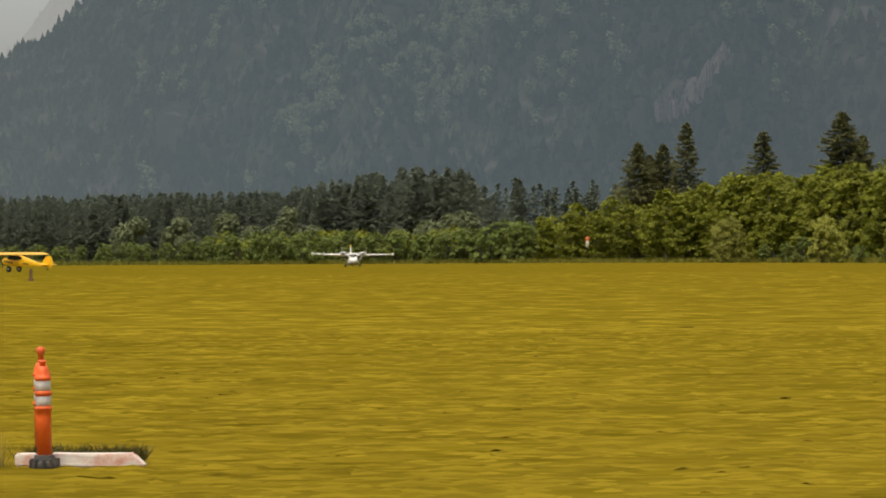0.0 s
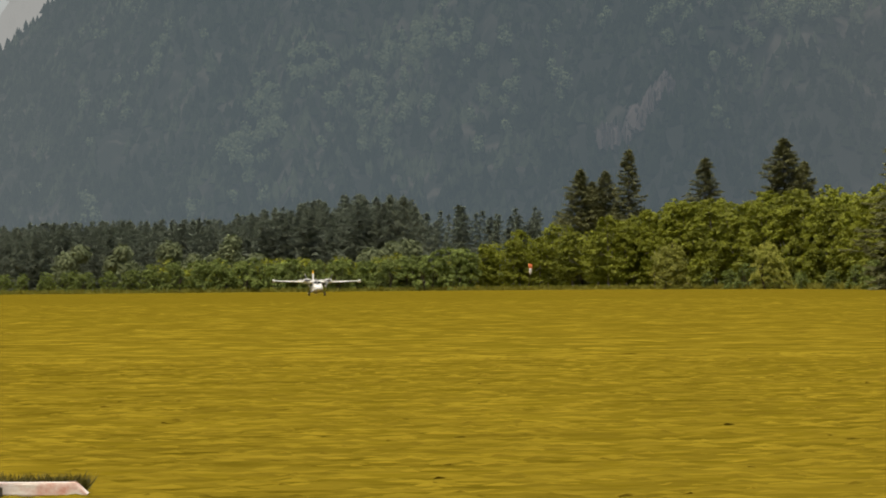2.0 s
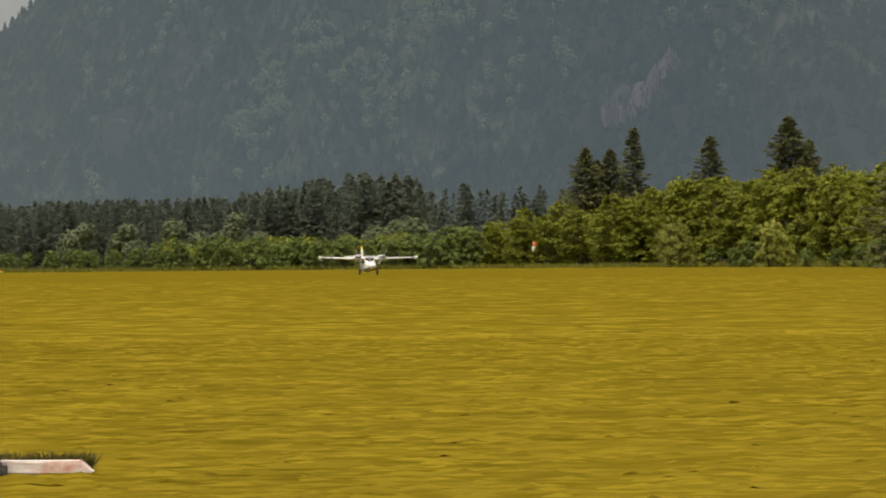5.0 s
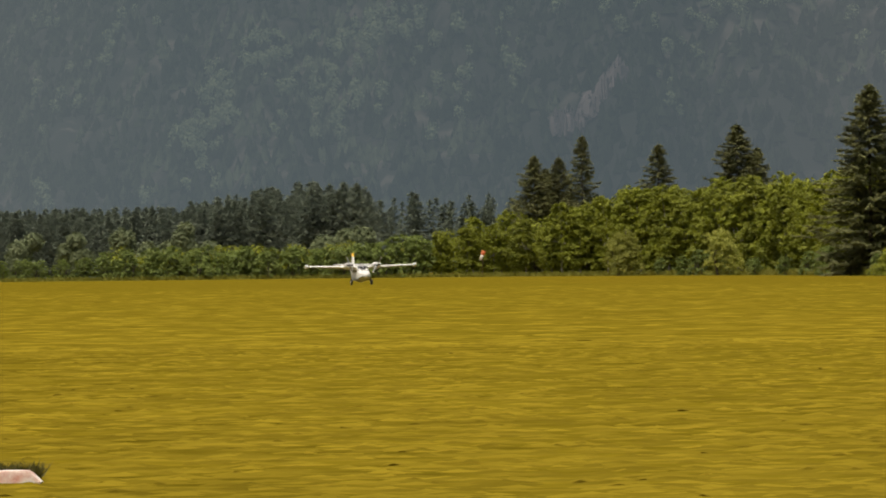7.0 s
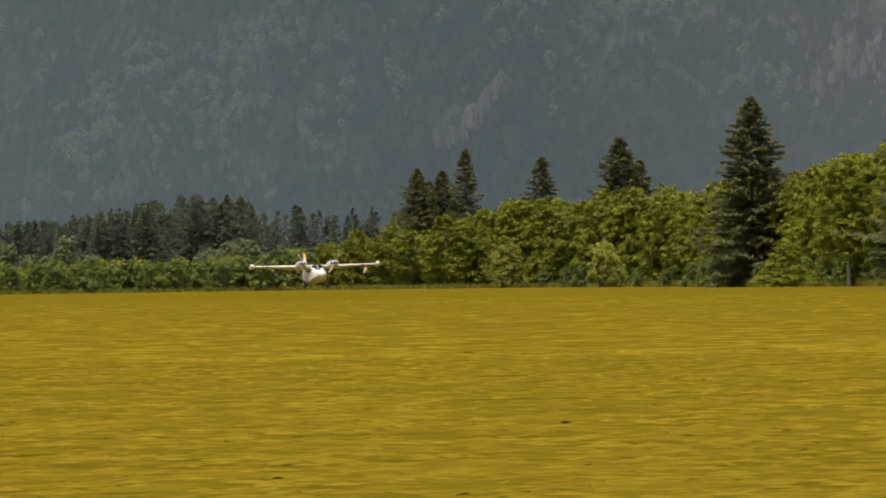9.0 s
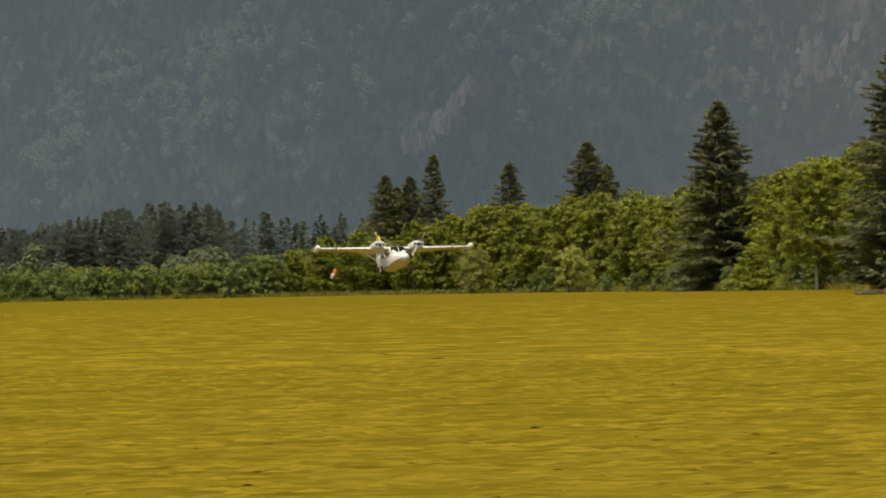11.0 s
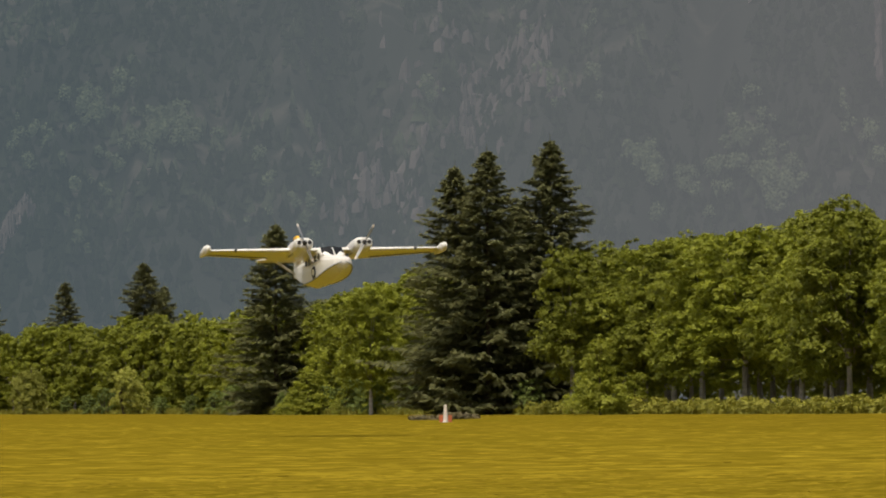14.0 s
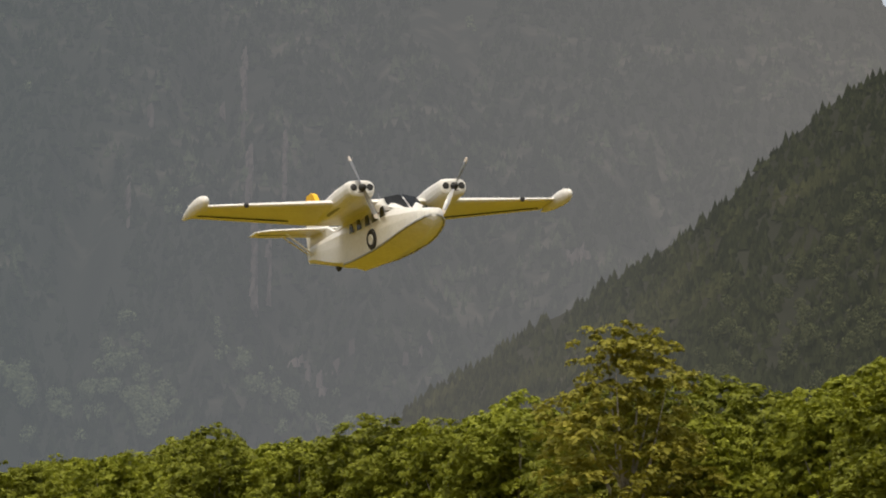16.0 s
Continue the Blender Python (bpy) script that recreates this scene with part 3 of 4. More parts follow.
def slope(name, label, prof, foot, depth, mat, tree_mat, count, hmin, hmax, seed, rough, outcrops=(), cliff=None, clumps=(), leaf=None, scatter=0):
    """A mountainside: a crest given by bearing and elevation in degrees, rising from its foot."""
    noise.seed_set(seed + 1)

    def crest(az):
        for (a0, e0), (a1, e1) in zip(prof, prof[1:]):
            if a0 <= az <= a1:
                u = (az - a0) / (a1 - a0)
                return e0 + (e1 - e0) * u
        return prof[-1][1] if az > prof[-1][0] else prof[0][1]

    def at(az, s):
        d = foot + depth * s
        z = (foot + depth) * math.tan(radians(crest(az))) * s ** 1.15
        q = Vector((az * 0.35, s * 2.2, seed))
        z += rough * (noise.fractal(q * 1.6, 1.0, 2.0, 5)) * min(1, s * 4) * (1 - 0.75 * s)
        d += rough * 1.2 * noise.fractal(q + Vector((7, 3, 1)), 1.0, 2.0, 4) * min(1, s * 3)
        x, y = polar(az, d)
        return x, y, z - 4

    a0, a1 = prof[0][0], prof[-1][0]
    na, ns = int((a1 - a0) * 6), 44
    verts = [at(a0 + (a1 - a0) * i / na, j / ns) for j in range(ns + 1) for i in range(na + 1)]
    faces = [(j * (na + 1) + i, j * (na + 1) + i + 1, (j + 1) * (na + 1) + i + 1, (j + 1) * (na + 1) + i) for j in range(ns) for i in range(na)]
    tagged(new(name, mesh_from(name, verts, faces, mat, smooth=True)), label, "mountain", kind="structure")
    r = random.Random(seed)
    spots = []
    for k in range(count):
        az, s = r.uniform(a0, a1), r.random()
        x, y, z = at(az, s)
        bare = noise.fractal(Vector((az * 0.5, s * 5, seed + 9)), 1.0, 2.0, 4)
        if bare > 0.62:
            continue
        h = r.uniform(hmin, hmax)
        spots.append((x, y, z - 1, h, h * r.uniform(0.26, 0.46)))
    v, f = cone_trees(np.array(spots), seed, 6, 2)
    lumps = []
    for az, el, w, hgt, n in clumps:
        sp = min((abs(math.degrees(math.atan2(at(az, k / 200)[2], math.hypot(*at(az, k / 200)[:2]))) - el), k / 200) for k in range(8, 200))[1]
        for k in range(n):
            x, y, z = at(az + r.gauss(0, 0.4) * w, max(0.03, min(0.97, sp + r.gauss(0, 0.4) * hgt)))
            q = hmax * r.uniform(0.16, 0.40)
            lumps += [(x + r.uniform(-2, 2), y - 8, z + 7 + u * q, q * r.uniform(0.7, 1.0)) for u in (0, 0.8)]
    for k in range(scatter):
        az, q = r.uniform(max(a0, -9), min(a1, 32)), r.uniform(0.02, 0.75)
        if noise.fractal(Vector((az * 0.45, q * 3.5, seed + 40)), 1.0, 2.0, 4) < 0.22:
            continue
        for i in range(r.randint(2, 6)):
            x, y, z = at(az + r.gauss(0, 0.10), min(0.97, max(0.02, q + r.gauss(0, 0.012))))
            w = hmax * r.uniform(0.12, 0.30)
            lumps += [(x, y - 8, z + 5 + u * w, w * r.uniform(0.7, 1.0)) for u in (0, 1.0)]
    if lumps:
        lv, lf = leaf_cloud(lumps, 90 * len(lumps), 0.060 * hmax, np.random.default_rng(seed))
        tagged(new(name + "_broadleaf", mesh_from(name + "_broadleaf", lv, lf, leaf)), "paler broadleaf trees scattered in the hazy forest", "forest", kind="stuff")
    for az, el, w, hgt, n in outcrops:
        sp = min((abs(math.degrees(math.atan2(at(az, k / 200)[2], math.hypot(*at(az, k / 200)[:2]))) - el), k / 200) for k in range(8, 200))[1]
        bm = bmesh.new()
        for k in range(n):
            a, q = az + r.uniform(-0.5, 0.5) * w, sp + r.uniform(-0.5, 0.5) * hgt
            x, y, z = at(a, max(0.02, min(0.97, q)))
            dx, dz = r.uniform(1.2, 2.5 + 3.5 * min(1, w)), r.uniform(3, 10)
            lean = r.uniform(0.1, 0.5)
            vs = [bm.verts.new((x + u * dx * r.uniform(0.6, 1.2), y - 14 + lean * t * dz * 0.5 - 5 * (u == 0), z + t * dz + r.uniform(-3, 3))) for u, t in ((-1, -0.3), (0, -0.4), (1, -0.3), (0.8, 0.8), (0, 1.1), (-0.7, 0.7))]
            for f3 in ((0, 1, 4, 5), (1, 2, 3, 4)):
                bm.faces.new([vs[i] for i in f3])
        tagged(part("cliff_and_falls", bm, cliff), "pale bare rock faces and waterfall streaks in the forested slope", "cliff", kind="stuff")
    tagged(new(name + "_trees", mesh_from(name + "_trees", v, f, tree_mat)), "hazy forest covering the mountainside", "forest", kind="stuff")


def build_mountains():
    # bearing in degrees, emission colour painted on the slope in place of haze
    haze_glow = ((-9, (0.104, 0.127, 0.140)), (-3, (0.083, 0.108, 0.124)), (5.5, (0.073, 0.096, 0.112)), (12, (0.097, 0.114, 0.126)), (20, (0.118, 0.126, 0.137)), (31, (0.146, 0.146, 0.148)))
    near_glow = ((20, (0.125, 0.125, 0.124)), (25, (0.085, 0.087, 0.084)), (28, (0.052, 0.055, 0.049)), (31, (0.040, 0.043, 0.037)))
    far_glow = ((-12, (0.30, 0.31, 0.31)), (10, (0.30, 0.31, 0.31)))
    rock = haze_material("hazy_slope", (0.02, 0.025, 0.02), (0.04, 0.04, 0.035), (0.13, 0.115, 0.10), haze_glow, 0.74)
    trees = haze_material("hazy_forest", (0.012, 0.016, 0.011), (0.034, 0.042, 0.026), (0.13, 0.15, 0.095), haze_glow, 0.74, 0.7)
    cliff = haze_material("hazy_cliff", (0.13, 0.105, 0.103), (0.26, 0.215, 0.21), (0.20, 0.17, 0.165), haze_glow, 0.74)
    leaf = haze_material("hazy_broadleaf", (0.16, 0.195, 0.115), (0.24, 0.28, 0.165), (0.22, 0.25, 0.145), haze_glow, 0.74)
    near_rock = haze_material("near_slope", (0.03, 0.032, 0.025), (0.05, 0.05, 0.04), (0.09, 0.08, 0.06), near_glow, 0.6)
    near_trees = haze_material("near_forest", (0.012, 0.016, 0.010), (0.055, 0.062, 0.030), (0.13, 0.13, 0.06), near_glow, 0.6)
    near_leaf = haze_material("near_broadleaf", (0.09, 0.105, 0.05), (0.18, 0.19, 0.09), (0.15, 0.15, 0.07), near_glow, 0.6)
    pale = haze_material("hazy_far_slope", (0.05, 0.055, 0.06), (0.07, 0.07, 0.07), (0.12, 0.12, 0.12), far_glow, 0.85)
    # bearing, elevation, breadth in degrees, share of the slope, number of slabs
    # narrow rows at bearings 17.5 and 19.5 to 20.2 are waterfalls built from slabs
    bare = ((4.35, 2.74, 1.2, 0.010, 190), (13.2, 5.5, 1.5, 0.085, 110), (12.6, 5.0, 3.2, 0.16, 70), (10.85, 3.7, 1.8, 0.07, 70), (19.50, 9.1, 0.07, 0.09, 60), (19.60, 7.8, 0.08, 0.09, 70), (19.70, 6.3, 0.07, 0.09, 60), (19.95, 6.6, 0.05, 0.08, 18), (20.22, 7.8, 0.05, 0.07, 22), (17.50, 7.3, 0.05, 0.06, 18), (17.86, 8.84, 0.06, 0.016, 12), (19.12, 8.88, 0.06, 0.016, 10), (25.37, 6.42, 0.35, 0.006, 14), (21.5, 4.6, 2.6, 0.05, 16), (20.9, 7.2, 0.5, 0.01, 6))
    clumps = ((-2.40, 2.05, 0.7, 0.022, 30), (-1.7, 3.4, 1.2, 0.05, 36), (-0.5, 3.2, 1.2, 0.06, 30), (0.75, 4.15, 0.9, 0.035, 40), (-0.1, 2.7, 1.2, 0.05, 22), (-3.9, 4.0, 0.9, 0.05, 12), (2.4, 3.4, 1.6, 0.07, 18), (5.0, 4.6, 1.6, 0.06, 12),
              (7.2, 4.72, 1.0, 0.028, 44), (5.98, 5.05, 0.5, 0.03, 20), (6.5, 5.3, 0.4, 0.02, 8), (9.6, 3.6, 1.6, 0.06, 10), (15.68, 3.97, 0.35, 0.03, 18), (17.0, 3.85, 0.9, 0.03, 26), (18.0, 3.65, 0.7, 0.03, 22), (17.6, 4.8, 0.8, 0.04, 10), (20.4, 3.9, 1.6, 0.04, 18), (-5.2, 2.6, 2.0, 0.08, 12), (11.9, 5.35, 0.25, 0.012, 5))
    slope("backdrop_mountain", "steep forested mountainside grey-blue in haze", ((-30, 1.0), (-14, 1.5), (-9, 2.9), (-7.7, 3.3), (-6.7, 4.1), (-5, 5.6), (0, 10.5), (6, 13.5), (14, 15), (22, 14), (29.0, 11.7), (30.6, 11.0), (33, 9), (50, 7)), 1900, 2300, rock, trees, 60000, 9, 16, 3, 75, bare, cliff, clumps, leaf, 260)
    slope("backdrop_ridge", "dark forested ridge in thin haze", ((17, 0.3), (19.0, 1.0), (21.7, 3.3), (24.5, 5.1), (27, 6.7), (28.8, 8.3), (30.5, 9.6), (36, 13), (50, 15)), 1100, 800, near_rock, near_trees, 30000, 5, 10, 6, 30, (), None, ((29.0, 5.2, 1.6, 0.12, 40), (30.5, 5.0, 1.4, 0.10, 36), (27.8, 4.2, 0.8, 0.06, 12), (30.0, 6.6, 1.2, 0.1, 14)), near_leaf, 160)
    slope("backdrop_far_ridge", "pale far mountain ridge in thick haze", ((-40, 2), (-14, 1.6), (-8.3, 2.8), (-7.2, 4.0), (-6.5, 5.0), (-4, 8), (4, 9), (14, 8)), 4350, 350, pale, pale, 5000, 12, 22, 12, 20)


# ---- the flying boat ----
MAT_WHITE = painted("white_paint", (0.72, 0.70, 0.65), (0.55, 0.53, 0.47), 0.3, 1.2, 0.5)
MAT_YELLOW = painted("yellow_paint", (0.85, 0.48, 0.01), (0.65, 0.36, 0.02), 0.35, 2.0, 0.4)
MAT_DARK = painted("dark_rubber", (0.02, 0.02, 0.02), (0.05, 0.048, 0.045), 0.8, 6.0, 0.5)
MAT_METAL = painted("grey_metal", (0.35, 0.35, 0.34), (0.2, 0.2, 0.2), 0.4, 6.0, 0.5, 0.7)
FLIGHT = [
    (0.0, -13.47, 489.04, 1.84, 5.36, 0.29, -0.70),
    (0.5, -12.64, 480.73, 1.92, 5.87, 0.20, -0.30),
    (1.0, -11.67, 472.40, 1.94, 6.59, 0.16, -0.45),
    (1.5, -10.61, 464.03, 1.91, 7.01, 0.19, -0.75),
    (2.0, -9.58, 455.59, 1.94, 7.34, 0.14, -0.53),
    (2.5, -8.36, 447.07, 1.95, 7.67, 0.12, -0.55),
    (3.0, -7.17, 438.46, 1.97, 8.09, 0.06, -0.69),
    (3.5, -6.03, 429.72, 1.93, 8.91, 0.12, -0.60),
    (4.0, -4.90, 420.84, 2.03, 9.42, 0.01, -0.51),
    (6.5, 0.97, 369.03, 2.01, 10.18, 0.03, -0.07),
    (7.0, 2.38, 356.76, 2.03, 9.90, 0.17, 0.58),
    (7.5, 3.77, 344.30, 2.22, 9.85, 0.46, 2.56),
    (8.0, 5.37, 331.68, 2.55, 9.86, 1.69, 2.21),
    (10.5, 13.67, 262.58, 4.11, 10.24, 4.31, -0.95),
    (11.0, 15.48, 248.24, 4.56, 10.32, 5.15, -0.04),
    (11.5, 17.38, 233.81, 5.09, 9.40, 5.72, 0.85),
    (12.0, 19.28, 219.20, 5.81, 9.13, 5.58, 0.17),
    (12.5, 21.29, 204.28, 6.56, 8.62, 5.29, -0.33),
    (13.0, 23.38, 188.96, 7.24, 7.28, 5.28, -0.30),
    (13.5, 25.59, 173.17, 8.03, 6.83, 5.52, 0.36),
    (14.0, 28.09, 156.75, 9.10, 5.90, 5.93, 1.13),
    (14.5, 30.31, 140.04, 10.36, 5.29, 6.14, 2.89),
    (15.0, 32.44, 123.18, 11.71, 4.62, 6.12, 5.01),
    (15.5, 34.46, 106.21, 12.97, 4.02, 6.21, 5.08),
    (16.0, 36.30, 89.00, 14.18, 2.99, 6.68, 4.97),
]


MAT_ORANGE = painted("orange_plastic", (0.80, 0.12, 0.012), (0.55, 0.10, 0.03), 0.5, 4.0, 0.5)
MAT_RUBBER = painted("dusty_rubber", (0.055, 0.05, 0.045), (0.14, 0.12, 0.09), 0.85, 9.0, 0.7)
MAT_THATCH = leafy("dark_grass", (0.045, 0.042, 0.006), (0.105, 0.090, 0.012), sheen=0.1)
MAT_DRY = leafy("dry_stalks", (0.26, 0.20, 0.04), (0.42, 0.33, 0.09), sheen=0.2)
MAT_FADED = painted("faded_orange", (0.48, 0.13, 0.05), (0.36, 0.13, 0.07), 0.7, 4.0, 0.6)
MAT_SILVER = painted("reflective_band", (0.62, 0.58, 0.52), (0.30, 0.24, 0.20), 0.4, 14.0, 0.8)
MAT_BOARD = painted("weathered_white_paint", (0.78, 0.70, 0.62), (0.58, 0.22, 0.14), 0.7, 6.5, 0.95)
MAT_WOOD = painted("brown_wood", (0.16, 0.085, 0.03), (0.08, 0.05, 0.03), 0.8, 8.0, 0.7)
MAT_STRAW = painted("cut_brush", (0.16, 0.13, 0.06), (0.08, 0.07, 0.04), 0.9, 2.0, 0.8)
MAT_CLOTH = painted("white_cloth", (0.70, 0.62, 0.55), (0.50, 0.42, 0.36), 0.9, 3.0, 0.5)
MAT_SOCK = painted("orange_cloth", (0.75, 0.20, 0.07), (0.55, 0.15, 0.06), 0.9, 3.0, 0.5)


def glass(name):
    m, n, l, b = material(name, 0.08)
    b.inputs["Base Color"].default_value = (0.012, 0.014, 0.014, 1)
    b.inputs["Specular IOR Level"].default_value = 0.6
    return m


MAT_GLASS = glass("dark_window_glass")


def wing_rings(stations, thick=0.105):
    """Aerofoil rings: x, leading edge, trailing edge, height at the nose, drop towards the tail."""
    rings = []
    for x, le, te, z, fall in stations:
        c = le - te
        rings.append([(x, le - c * u, z - fall * u + c * thick * k) for u, k in ((0, 0.05), (0.03, 0.38), (0.12, 0.66), (0.3, 0.8), (0.6, 0.55), (1, 0.03), (1, -0.03), (0.6, -0.12), (0.3, -0.22), (0.12, -0.24), (0.03, -0.16))])
    return rings


def plate(pts, t, axis):
    """A flat shape given by its outline, t thick along an axis."""
    bm = bmesh.new()
    off = Vector([t / 2 if i == axis else 0 for i in range(3)])
    a, b = [bm.verts.new(Vector(p) - off) for p in pts], [bm.verts.new(Vector(p) + off) for p in pts]
    bm.faces.new(a)
    bm.faces.new(b[::-1])
    for i in range(len(a)):
        j = (i + 1) % len(a)
        bm.faces.new((a[i], b[i], b[j], a[j]))
    bmesh.ops.recalc_face_normals(bm, faces=bm.faces)
    return bm


def wheel_bm(r, w, inner):
    """A tyre or disc that turns on the x axis."""
    bm = bmesh.new()
    prof = [(inner, -w * 0.42), (r * 0.82, -w * 0.5), (r * 0.97, -w * 0.3), (r, 0), (r * 0.97, w * 0.3), (r * 0.82, w * 0.5), (inner, w * 0.42)]
    return lathe(bm, prof, 20, pose(0, 0, 0, 0, 90, 0))


GEAR_DOWN, GEAR_UP = (1.10, -0.15, -1.66), (0.70, 0.0, -1.12)


def build_amphibian():
    p = thing("amphibian_aeroplane", "white twin-engined flying boat with a yellow fin tip", "aeroplane")
    # y, half breadth, deck, chine, keel
    hull = [(2.68, 0.10, -0.93, -1.00, -1.06), (2.63, 0.26, -0.82, -1.04, -1.17), (2.45, 0.43, -0.73, -1.11, -1.31), (2.1, 0.57, -0.66, -1.19, -1.42), (1.65, 0.66, -0.57, -1.27, -1.50), (1.2, 0.72, -0.46, -1.35, -1.57), (0.6, 0.75, -0.36, -1.42, -1.64),
            (-0.4, 0.75, -0.28, -1.46, -1.68), (-1.4, 0.74, -0.22, -1.45, -1.67), (-2.2, 0.69, -0.18, -1.40, -1.62), (-2.25, 0.68, -0.18, -1.33, -1.51), (-3.2, 0.55, -0.17, -1.14, -1.33), (-4.2, 0.40, -0.15, -0.88, -1.05), (-5.2, 0.25, -0.14, -0.62, -0.78), (-5.95, 0.10, -0.14, -0.50, -0.58)]
    rings = []
    for y, w, zt, zc, zk in hull:
        d = zt - zc
        half = [(w, y, zc), (w * 1.0, y, zc + 0.08 * d), (w * 0.99, y, zc + 0.45 * d), (w * 0.94, y, zc + 0.75 * d), (w * 0.76, y, zc + 0.95 * d)]
        rings.append([(0, y, zk)] + half + [(0, y, zt)] + [(-x, yy, z) for x, yy, z in half[::-1]])
    part("hull", loft(bmesh.new(), rings), MAT_WHITE, p)
    cab = [(1.28, 0.30, -0.50, -0.47), (0.95, 0.60, -0.46, -0.22), (0.45, 0.64, -0.40, 0.06), (-0.3, 0.66, -0.34, 0.11), (-1.4, 0.66, -0.3, 0.10), (-2.3, 0.58, -0.25, 0.02), (-3.4, 0.38, -0.25, -0.08), (-4.6, 0.16, -0.25, -0.12)]
    part("cabin_roof", loft(bmesh.new(), [[(w, y, z0), (w * 0.97, y, z0 + 0.5 * (z1 - z0)), (w * 0.7, y, z1 - 0.04), (0, y, z1), (-w * 0.7, y, z1 - 0.04), (-w * 0.97, y, z0 + 0.5 * (z1 - z0)), (-w, y, z0)] for y, w, z0, z1 in cab]), MAT_WHITE, p)
    for sg in (1, -1):
        # windscreen halves and cabin windows, slightly proud of the skin
        bm = bmesh.new()
        a = [bm.verts.new(v) for v in ((sg * 0.03, 1.26, -0.45), (sg * 0.56, 1.04, -0.43), (sg * 0.54, 0.62, 0.00), (sg * 0.03, 0.72, 0.07))]
        f = bm.faces.new(a)
        bmesh.ops.solidify(bm, geom=[f], thickness=0.03)
        part("windscreen", bm, MAT_GLASS, p, "dark glass windscreen")
        for y0, y1, z0, z1 in ((0.98, 0.66, -0.62, -0.32), (0.56, 0.16, -0.66, -0.34), (-0.02, -0.32, -0.66, -0.36), (-0.60, -0.90, -0.66, -0.36), (-1.15, -1.42, -0.64, -0.38)):
            bm = plate([(0, y0, z0), (0, y0 - 0.06, z1), (0, y1 + 0.06, z1), (0, y1, z0)], 0.03, 0)
            bmesh.ops.transform(bm, matrix=Matrix.Translation((sg * (0.755 if y0 < 0.9 else 0.72), 0, 0)), verts=bm.verts)
            part("window", bm, MAT_GLASS, p, "dark cabin window")
        part("chine_strip", loft(bmesh.new(), [[(sg * (w + 0.035), y, zc - 0.02), (sg * (w + 0.035), y, zc + 0.02), (sg * (w - 0.03), y, zc + 0.03), (sg * (w - 0.03), y, zc - 0.03)] for y, w, zt, zc, zk in hull[:10]]), MAT_METAL, p, "grey spray rail along the chine")
    part("wing", loft(bmesh.new(), wing_rings(((-5.95, -0.50, -1.70, 0.09, 0.06), (-1.6, 0.28, -2.25, -0.06, 0.12), (0, 0.30, -2.3, -0.07, 0.12), (1.6, 0.28, -2.25, -0.06, 0.12), (5.95, -0.50, -1.70, 0.09, 0.06)))), MAT_WHITE, p)
    for sg in (1, -1):
        part("aileron_gap", plate([(sg * 2.6, -1.68, -0.10), (sg * 5.7, -1.36, 0.06), (sg * 5.7, -1.38, 0.06), (sg * 2.6, -1.70, -0.10)], 0.13, 2), MAT_DARK, p, "dark gap before the aileron")
        bm = bmesh.new()
        lathe(bm, [(0.03, 0), (0.075, 0.01), (0.075, 0.05), (0.03, 0.07)], 10, pose(sg * 4.55, -0.22, 0.035, -90))
        part("landing_light", bm, MAT_DARK, p, "dark round light in the wing's edge")
        cowl = []
        for y, wx, hz, cz in ((1.27, 0.34, 0.17, 0.15), (1.23, 0.42, 0.24, 0.15), (1.05, 0.48, 0.29, 0.14), (0.3, 0.49, 0.33, 0.07), (-0.5, 0.44, 0.30, 0.00), (-1.2, 0.32, 0.22, -0.04), (-1.9, 0.10, 0.10, -0.10)):
            cowl.append([(sg * 1.5 + wx * math.copysign(abs(math.cos(a)) ** 0.7, math.cos(a)), y, cz + hz * math.copysign(abs(math.sin(a)) ** 0.75, math.sin(a))) for a in [i * math.pi / 9 for i in range(18)]])
        n = part("nacelle", loft(bmesh.new(), cowl), MAT_WHITE, p, smooth=False)
        for q in (-1, 1):
            bm = bmesh.new()
            lathe(bm, [(0.055, -0.04), (0.105, -0.02), (0.105, 0.012), (0.05, 0.02)], 14, pose(sg * 1.5 + q * 0.26, 1.27, 0.17, -90))
            part("air_inlet", bm, MAT_DARK, n, "dark round cooling inlet")
        bm = bmesh.new()
        box(bm, sg * 1.5 - 0.16, sg * 1.5 + 0.16, 1.18, 1.275, -0.01, 0.05, 0.02)
        part("lower_inlet", bm, MAT_DARK, n, "dark carburettor inlet")
        bm = tube(bmesh.new(), (sg * 1.5 + 0.30, 0.3, -0.18), (sg * 1.5 + 0.34, -0.5, -0.26), 0.05, 0.05, 8)
        part("exhaust_pipe", bm, MAT_METAL, n)
        part("wingtip_float", loft(bmesh.new(), [[(sg * 5.98 + r * math.cos(a) * 0.65, y, zc + r * math.sin(a) * 0.85) for a in [i * math.pi / 7 for i in range(14)]] for y, r, zc in ((0.30, 0.05, 0.10), (0.20, 0.17, 0.10), (-0.05, 0.26, 0.09), (-0.4, 0.28, 0.08), (-0.9, 0.23, 0.04), (-1.4, 0.12, -0.01), (-1.65, 0.03, -0.04))]), MAT_WHITE, p, smooth=True)
        t = part("tailplane", loft(bmesh.new(), wing_rings(((sg * 0.02, -4.45, -5.75, 0.20, 0.0), (sg * 1.8, -4.7, -5.7, 0.22, 0.0), (sg * 2.18, -4.95, -5.6, 0.23, 0.0)), 0.09)), MAT_WHITE, p)
        part("elevator_gap", plate([(sg * 0.3, -5.27, 0.25), (sg * 2.0, -5.27, 0.26), (sg * 2.0, -5.29, 0.26), (sg * 0.3, -5.29, 0.25)], 0.13, 2), MAT_DARK, t)
